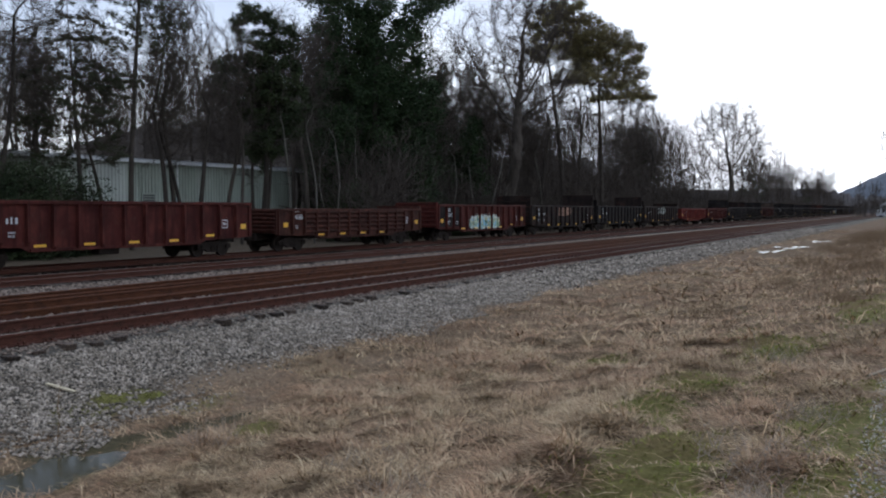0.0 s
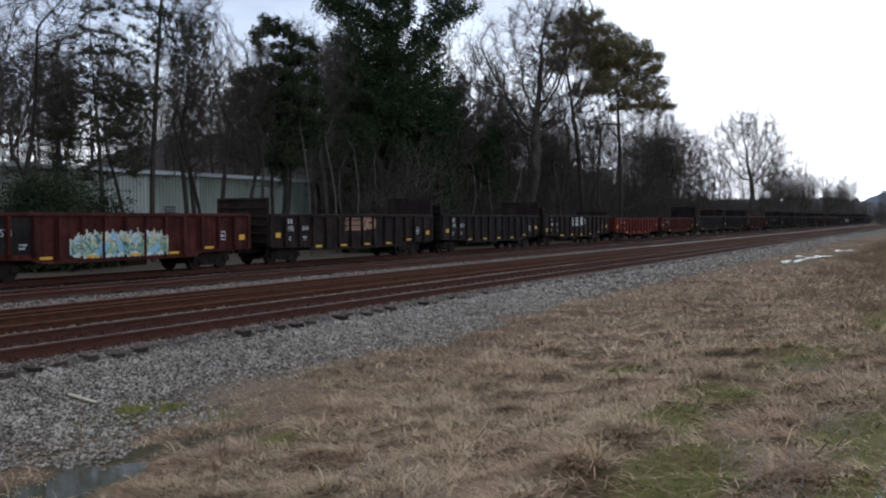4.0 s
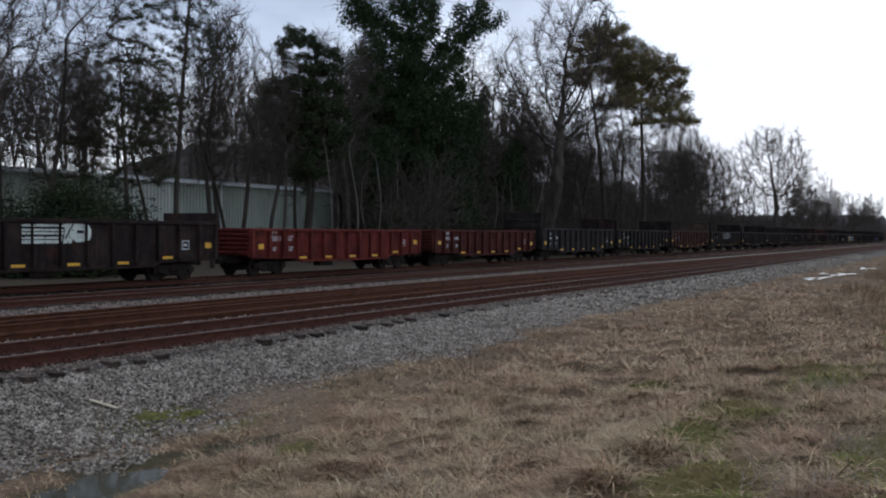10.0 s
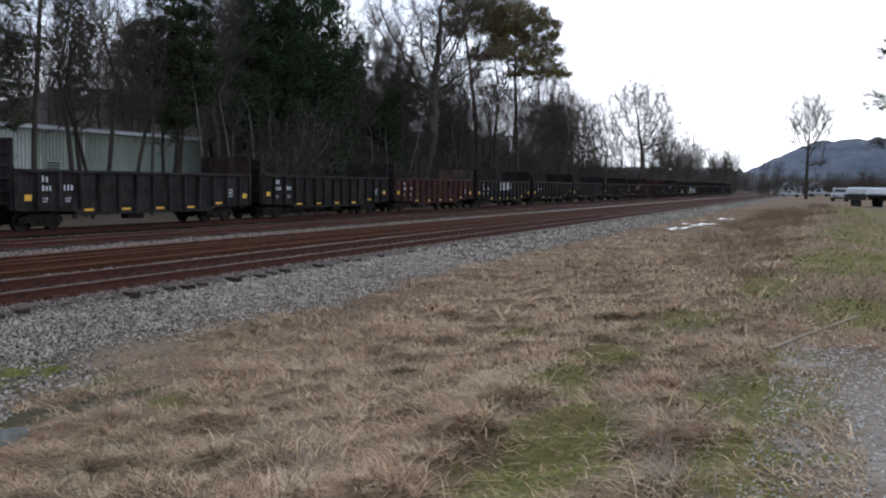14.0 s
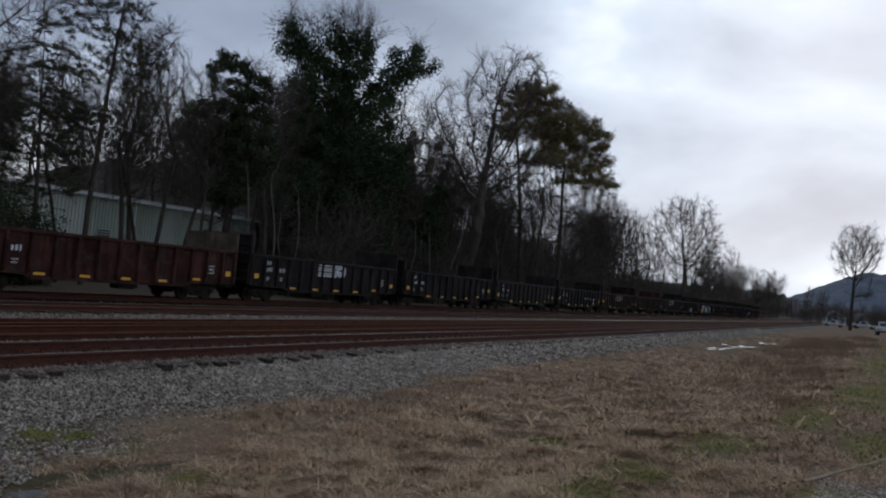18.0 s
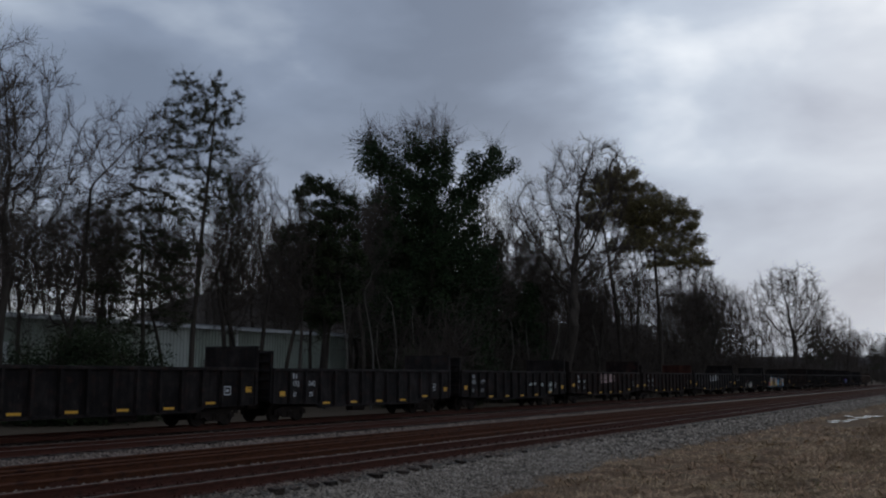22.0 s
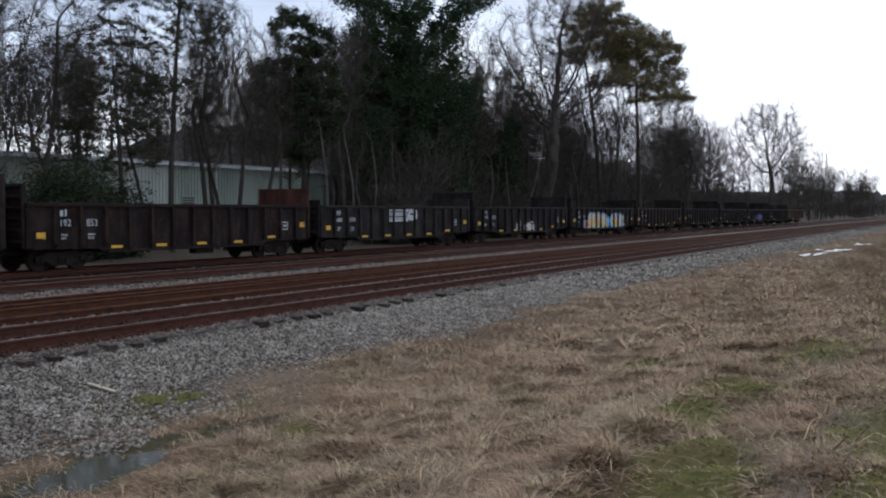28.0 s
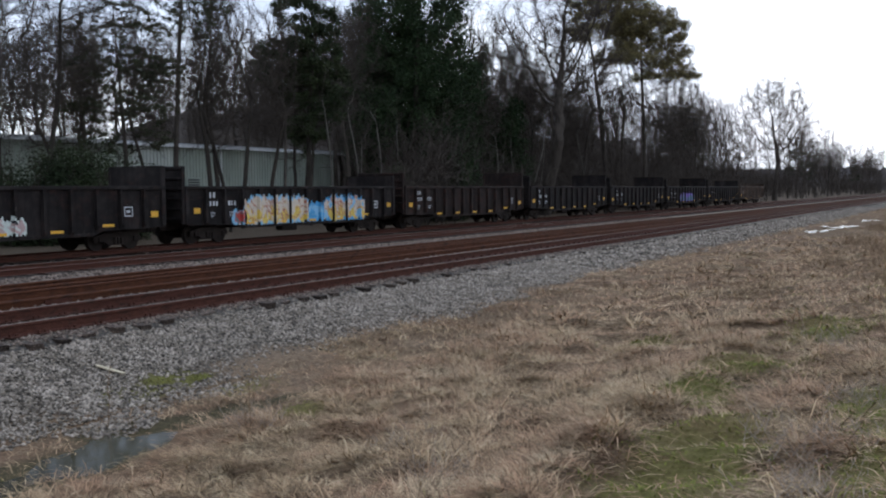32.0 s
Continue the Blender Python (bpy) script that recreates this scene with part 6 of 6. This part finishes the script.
PUDDLE_Z = -1.027
puddle(-7.75, 5.0, PUDDLE_Z, 1.2, 3.4, "muddy puddle in the ditch beside the ballast", 2)
RIPPLED = WATER.copy()
RIPPLED.name = "wind_rippled_shallow_water"
for node in RIPPLED.node_tree.nodes:
    if node.type == "BSDF_PRINCIPLED":
        node.inputs["Roughness"].default_value = 0.27
    if node.type == "BUMP":
        node.inputs["Strength"].default_value = 0.5
for k, (x, y, rx, ry) in enumerate(((-7.6, 52.0, 0.3, 1.2), (-7.1, 53.6, 0.28, 1.3), (-7.0, 57.0, 0.26, 1.0), (-6.7, 59.2, 0.3, 1.6), (-7.75, 58.0, 0.2, 0.9), (-6.8, 69.6, 0.3, 1.2), (-6.1, 70.4, 0.4, 0.7))):
    level = max(ground_height(x + dx * rx, y + dy * ry) for dx, dy in ((0, 0), (0.5, 0), (-0.5, 0), (0, 0.5), (0, -0.5))) + 0.012
    puddle(x, y, level, rx, ry, "pale rippled puddle in the far ditch", 5 + k, 2.6, RIPPLED)

# ---- ballast stones, grass and weeds ----
def field(x, y, s, seed):
    """Cheap smooth noise from -1 to 1 over arrays."""
    k = np.random.RandomState(seed).uniform(-1, 1, (5, 4))
    v = np.zeros_like(x)
    for a, b, c, d in k:
        v += np.sin((a * x + b * y) * s * 2.2 + c * 9) * np.cos((b * x - a * y) * s * 1.7 + d * 9)
    return v / 2.2


def stones(n, x0, x1, y0, y1, size, seed, power=1.0, everywhere=False):
    g = np.random.RandomState(seed)
    y = y0 + (y1 - y0) * g.rand(n) ** power
    x = g.uniform(x0, x1, n)
    keep = x < -8.55 - 1.2 * g.rand(n) ** 3 + 0.4 * field(x, y, 1.3, 4) - 0.025 * np.clip(y - 8, -6, 20)
    keep &= g.rand(n) > 1.2 * spots(x, y, SAND_SPOTS)
    keep &= g.rand(n) > 1.5 * spots(x, y, BALLAST_MOSS)
    keep |= everywhere
    x, y = x[keep], y[keep]
    n = len(x)
    z = ground_z(x, y)
    s = size * g.uniform(0.6, 1.35, (n, 1, 1))
    base = np.array([(1, 0, 0), (-1, 0, 0), (0, 1, 0), (0, -1, 0), (0, 0, 0.75), (0, 0, -0.6)], float)
    v = base[None] * g.uniform(0.6, 1.25, (n, 6, 3)) + g.uniform(-0.25, 0.25, (n, 6, 3))
    a = g.uniform(0, 6.283, n)
    ca, sa = np.cos(a)[:, None], np.sin(a)[:, None]
    v = np.stack([v[..., 0] * ca - v[..., 1] * sa, v[..., 0] * sa + v[..., 1] * ca, v[..., 2]], -1) * s
    v += np.stack([x, y, z + 0.25 * s[:, 0, 0]], -1)[:, None]
    f = np.array([(0, 2, 4), (2, 1, 4), (1, 3, 4), (3, 0, 4), (2, 0, 5), (1, 2, 5), (3, 1, 5), (0, 3, 5)])
    faces = (f[None] + 6 * np.arange(n)[:, None, None]).reshape(-1, 3)
    return v.reshape(-1, 3), faces


v1, f1 = stones(64000, -11.2, -8.0, 5.0, 26.0, 0.027, 1, 1.35)
v2, f2 = stones(16000, -18.6, -17.2, 8.0, 60.0, 0.04, 2, 1.3)
v6, f6 = stones(15000, -0.4, 3.2, 3.5, 11.0, 0.0125, 9, 1.0, True)
v5, f5 = stones(20000, -24.2, -18.4, 10.0, 80.0, 0.05, 7, 1.2)
v3, f3 = stones(14000, -13.1, -11.3, 5.0, 34.0, 0.03, 3, 1.3)
v7, f7 = stones(9000, -15.3, -13.2, 5.0, 40.0, 0.04, 11, 1.3)
v4, f4 = stones(17000, -11.3, -8.4, 26.0, 110.0, 0.05, 4, 1.5)
tagged(raw_mesh("ballast_stones", *stacked([(v1, f1), (v4, f4)]), STONE), "grey crushed stone ballast", "ballast", kind="stuff")
tagged(raw_mesh("drive_gravel", v6, f6, GRAVEL), "pale grey gravel of the drive", "gravel", kind="stuff")
tagged(raw_mesh("ballast_stones", *stacked([(v2, f2), (v3, f3), (v5, f5), (v7, f7)]), DUSTY_STONE), "dusty pinkish grey ballast between the tracks", "ballast", kind="stuff")


def blades(x, y, length, width, lie, seed, turn=None):
    """Bent ribbons in two steps: base, bend, tip."""
    g = np.random.RandomState(seed)
    n = len(x)
    z = ground_z(x, y) - 0.01
    a = turn + g.normal(0, 0.95, n) if turn is not None else g.uniform(0, 6.283, n)
    l = length * g.uniform(0.5, 1.25, n)
    up = np.clip(1 - lie + g.normal(0, 0.16, n), 0.05, 1.0)
    out = np.sqrt(1 - np.clip(up, 0, 0.99) ** 2)
    d = np.stack([np.cos(a), np.sin(a)], -1)
    w = np.stack([-np.sin(a), np.cos(a), np.zeros(n)], -1) * (width * g.uniform(0.6, 1.3, n))[:, None]
    p0 = np.stack([x, y, z], -1)
    p1 = p0 + np.concatenate([d * (0.45 * l * out)[:, None], (0.55 * l * up)[:, None]], -1)
    p2 = p1 + np.concatenate([d * (0.55 * l * np.clip(out + 0.2, 0, 1))[:, None], (0.30 * l * (up - 0.35))[:, None]], -1)
    v = np.stack([p0 - w, p0 + w, p1 - 0.8 * w, p1 + 0.8 * w, p2], 1)
    i = 5 * np.arange(n)[:, None]
    f = np.concatenate([i + np.array([[0, 1, 3]]), i + np.array([[0, 3, 2]]), i + np.array([[2, 3, 4]])], 0)
    return v.reshape(-1, 3), f


def meadow(n, y0, y1, power, length, width, seed, weedy=0.0, around=False):
    g = np.random.RandomState(seed)
    y = y0 + (y1 - y0) * g.rand(n) ** power
    x = g.uniform(-9.2, 9.0 if around else 2.6, n)
    # the bank is seen as a wedge that opens with distance
    keep = (x > -1.35 * y - 1.0) & (x < 0.18 * y + 0.4) | around
    edge = -8.5 - 1.7 * spots(x, y, SAND_SPOTS) * g.rand(n) ** 0.6 + 0.55 * field(x, y, 0.9, 5) - 0.035 * np.clip(y - 8, -6, 24) + 0.5 * (g.rand(n) - 0.5)
    keep &= x > edge
    for cx, cy, rx, ry in ((-7.6, 57.0, 0.9, 4.0), (-6.9, 70.0, 1.0, 4.4), (-7.0, 50.0, 1.0, 6.5), (-6.3, 64.5, 1.0, 6.0)):
        keep &= ((x - cx) / rx) ** 2 + ((y - cy) / ry) ** 2 > 1
    keep &= ground_z(x, y) > PUDDLE_Z + np.where(g.rand(n) < 0.25, -0.02, 0.012)
    keep &= g.rand(n) > 0.9 * spots(x, y, CLAY_SPOTS)
    keep &= g.rand(n) > 1.1 * spots(x, y, MUD_SPOTS[:4])
    drive = (x > 0.15 + 0.25 * field(x, y, 1.4, 6)) & (x < 4.6) & (y < 10.5)
    keep &= ~drive
    x, y = x[keep], y[keep]
    g2 = np.random.RandomState(seed + 1)
    clump = np.clip(0.5 + 0.4 * field(x, y, 1.5, 7) + 0.45 * field(x, y, 4.2, 17), 0, 1)
    keep = g2.rand(len(x)) < 0.5 + 0.5 * clump
    x, y, clump = x[keep], y[keep], clump[keep]
    green = g2.rand(len(x)) < np.clip(2.5 * spots(x, y, GREEN_SPOTS) + 0.25 * field(x, y, 2.0, 15) * (x > -3.5), 0.02, 0.8)
    turn = 1.2 * field(x, y, 0.4, 8) + 0.9 * field(x, y, 1.1, 12) + 2.6
    tall = (0.6 + 0.5 * clump) * (0.75 + 0.7 * g2.rand(len(x)) ** 3)
    weed = ~green & (g2.rand(len(x)) < weedy * np.clip(0.45 + 0.8 * field(x, y, 0.33, 19), 0, 1))
    plain = ~green & ~weed
    lie = 0.80 + 0.08 * field(x, y, 0.8, 14)
    dry = blades(x[plain], y[plain], (length * tall)[plain], width, lie[plain], seed + 2, turn[plain])
    stems = blades(x[weed], y[weed], (length * 1.15 * tall)[weed], width * 0.9, lie[weed] - 0.1, seed + 4)
    fresh = blades(x[green], y[green], (length * 0.3 * np.ones(len(x)))[green], width * 1.0, 0.5, seed + 3)
    return dry, fresh, stems


def joined(name, parts, mat, label):
    tagged(raw_mesh(name, *stacked(parts), mat), label, "grass", kind="stuff")


M1 = meadow(190000, 3.2, 13.0, 1.2, 0.24, 0.0048, 100, 0.12)
M0 = meadow(60000, 3.2, 16.0, 1.1, 0.36, 0.003, 130, 0.08)
M2 = meadow(150000, 12.0, 34.0, 1.2, 0.30, 0.007, 110, 0.4)
M3 = meadow(60000, 33.0, 110.0, 1.2, 0.30, 0.018, 120, 0.75)
M4 = meadow(60000, -9.0, 3.4, 1.0, 0.3, 0.012, 140, 0.2, True)


def tussocks(n, y0, y1, power, per, length, width, seed):
    """Arching tufts of dry grass that lean with their neighbours."""
    g = np.random.RandomState(seed)
    y = y0 + (y1 - y0) * g.rand(n) ** power
    x = g.uniform(-7.2, -0.5, n)
    lip = g.rand(n) < 0.10
    x = np.where(lip & (y < 11), -2.5 + g.normal(0, 0.14, n), x)
    keep = (x > -1.35 * y - 1.0) & (g.rand(n) > 1.8 * spots(x, y, GREEN_SPOTS)) & (g.rand(n) > 1.3 * spots(x, y, CLAY_SPOTS)) & (g.rand(n) < 0.55 + 0.45 * field(x, y, 1.1, 23) + lip)
    keep &= ground_z(x, y) > PUDDLE_Z + 0.05
    x, y = x[keep], y[keep]
    way = 1.5 * field(x, y, 0.5, 8) + 1.0 * field(x, y, 1.3, 12) + 2.6 + g.normal(0, 0.5, len(x))
    size = g.uniform(0.55, 1.25, len(x))
    i = np.repeat(np.arange(len(x)), per)
    a = g.uniform(0, 6.283, len(i))
    r = 0.07 * size[i] * g.rand(len(i)) ** 0.5
    bx, by = x[i] + r * np.cos(a), y[i] + r * np.sin(a)
    turn = np.where(g.rand(len(i)) < 0.7, way[i], a)
    return blades(bx, by, length * size[i], width, np.clip(0.74 + g.normal(0, 0.1, len(i)), 0.4, 0.95), seed + 1, turn)


T1 = tussocks(3000, 3.4, 15.0, 1.2, 46, 0.36, 0.0042, 400)
T2 = tussocks(2600, 14.0, 46.0, 1.3, 22, 0.42, 0.009, 410)
joined("dry_grass", [m[0] for m in (M0, M1, M2, M3, M4)] + [T1, T2], DRY_GRASS, "matted dry tan winter grass on the bank")
joined("brown_weeds", [m[2] for m in (M0, M1, M2, M3, M4)], BROWN_WEED, "reddish brown dead weeds among the dry grass")
mg = np.random.RandomState(77)
mx, my = np.concatenate([mg.normal(0, 0.55, (220, 2)) * (rx, ry) + (cx, cy) for cx, cy, rx, ry in BALLAST_MOSS]).T
MOSSY = blades(mx, my, 0.07 * np.ones(len(mx)), 0.006, 0.5, 78)
joined("green_grass", [m[1] for m in (M1, M2, M3, M4)] + [MOSSY], GREEN_GRASS, "short green grass and moss between the dry tufts")


def lying_pole(name, a, b, r0, r1, mat, label, category):
    za, zb = ground_height(*a), ground_height(*b)
    pl = Plant(91)
    p, q = Vector((*a, za + r0 + 0.02)), Vector((*b, zb + r1 + 0.02))
    pts = [p.lerp(q, k / 8) + Vector((0.008 * math.sin(k * 1.7), 0, 0)) for k in range(9)]
    pl.tube(pts, [r0 + (r1 - r0) * k / 8 for k in range(9)], 7, False)
    tagged(mesh_object(name, pl.wood, pl.wood_f, mat, smooth=True), label, category)


POLE_WOOD = material("weathered_pole_wood", [(0.22, 0.17, 0.12), (0.36, 0.29, 0.21)], 4, 0.9, 0, 0.3, 30)
lying_pole("fallen_pole", (-0.5, 10.3), (0.45, 13.2), 0.018, 0.014, POLE_WOOD, "pale weathered pole lying in the grass", "pole")

BOARD = material("pale_split_board", [(0.4, 0.33, 0.22), (0.55, 0.47, 0.34)], 6, 0.9)
zb = ground_height(-9.98, 8.65)
board = tagged(part("broken_board", box(bmesh.new(), -0.2, 0.2, -0.035, 0.035, 0, 0.02, 0.004), BOARD, None), "pale broken board lying on the ballast", "board")
board.matrix_world = pose(-9.98, 8.65, zb + 0.04, 0, 14, 20)
WEED = material("dead_weed_stalk", [(0.15, 0.098, 0.06), (0.26, 0.175, 0.105)], 3, 0.9)


def dead_weed(x, y, h, seed):
    pl = Plant(seed)
    q, qr, e = pl.limb(Vector((0, 0, -0.02)), Vector((pl.r.uniform(-0.2, 0.2), 0, 1)).normalized(), h, 0.006, 0.05, 5, 0.03, 0.5)
    pl.tube(q, qr, 4, False)
    for m in range(2, 6):
        for _ in range(2):
            t, tr, _e = pl.limb(q[m], side_way(pl.r, Vector((0, 0, 1)), 0.7), h * 0.2, 0.004, 0.1, 2, 0.05, 0.5)
            pl.tube(t, tr, 3, False)
    root = tagged(mesh_object("dead_weed", pl.wood, pl.wood_f, WEED), "thin dead weed stalk in the grass", "weed", "dead weeds", "stuff")
    root.location = (x, y, ground_height(x, y))


for k, (x, y, h) in enumerate(((-6.96, 7.95, 0.55), (-6.6, 7.5, 0.4), (-8.6, 7.4, 0.45), (-5.2, 9.5, 0.4), (-9.4, 8.1, 0.35), (-7.2, 20.0, 0.7), (-7.0, 20.6, 0.6), (-6.5, 12.0, 0.4), (-3.2, 7.2, 0.3), (-4.1, 17.0, 0.5))):
    dead_weed(x, y, h, 200 + k)


def weed_clump(seed, mat, count=70, low=0.05, high=0.6):
    pl = Plant(seed)
    r = pl.r
    for k in range(count):
        q, qr, e = pl.limb(Vector((r.gauss(0, 0.45), r.gauss(0, 0.45), -0.05)), side_way(r, Vector((0, 0, 1)), r.uniform(low, high)), r.uniform(0.35, 0.75), 0.008, 0.12, 4, 0.02)
        pl.tube(q, qr, 3, True)
        for m in range(2, 5):
            t, tr, _e = pl.limb(q[m], side_way(r, Vector((0, 0, 1)), 0.8), 0.18, 0.006, 0.1, 2, 0.03)
            pl.tube(t, tr, 3, True)
    return tagged(mesh_object("weed_clump", pl.twig, pl.twig_f, mat), "low brown clump of dead weeds on the bank", "weeds", "weed clumps", "stuff")


CLUMPS = [weed_clump(300 + k, WEED) for k in range(3)]
PALE_WEED = material("bleached_weed_stalk", [(0.24, 0.185, 0.14), (0.40, 0.33, 0.265)], 3, 0.9)
PALE_CLUMPS = [weed_clump(310 + k, PALE_WEED, 46, 0.4, 1.35) for k in range(2)]
for k in range(110):
    y = rr.uniform(17, 100)
    x = -2.6 + rr.uniform(-1.2, 1.2) * (0.8 + y / 60) + 0.5 * math.sin(y * 0.3)
    s = rr.uniform(0.45, 0.9)
    ob = plant(CLUMPS, rr.randrange(3), standing(x, y, rr.uniform(0, 360), 1.0))
    ob.scale = (s, s, s * rr.uniform(0.6, 1.0))

for x, y, s, h in ((-1.02, 6.7, 0.45, 0.5), (-0.76, 5.5, 0.36, 0.42), (-0.8, 8.5, 0.36, 0.42), (-1.55, 12.2, 0.5, 0.5), (-3.4, 6.0, 0.4, 0.5), (-4.6, 7.5, 0.45, 0.5), (-7.0, 8.1, 0.4, 0.6)):
    ob = plant(PALE_CLUMPS, rr.randrange(2), standing(x, y, rr.uniform(0, 360), 1.0))
    ob.scale = (s, s, h)


def motions():
    """The train rolls towards and past the bank, slowly gaining speed."""
    for car, y in TRAIN:
        walk(car, [(t, pose(-30.6, y - travelled(t), -0.54)) for t in range(0, 33, 2)])


motions()
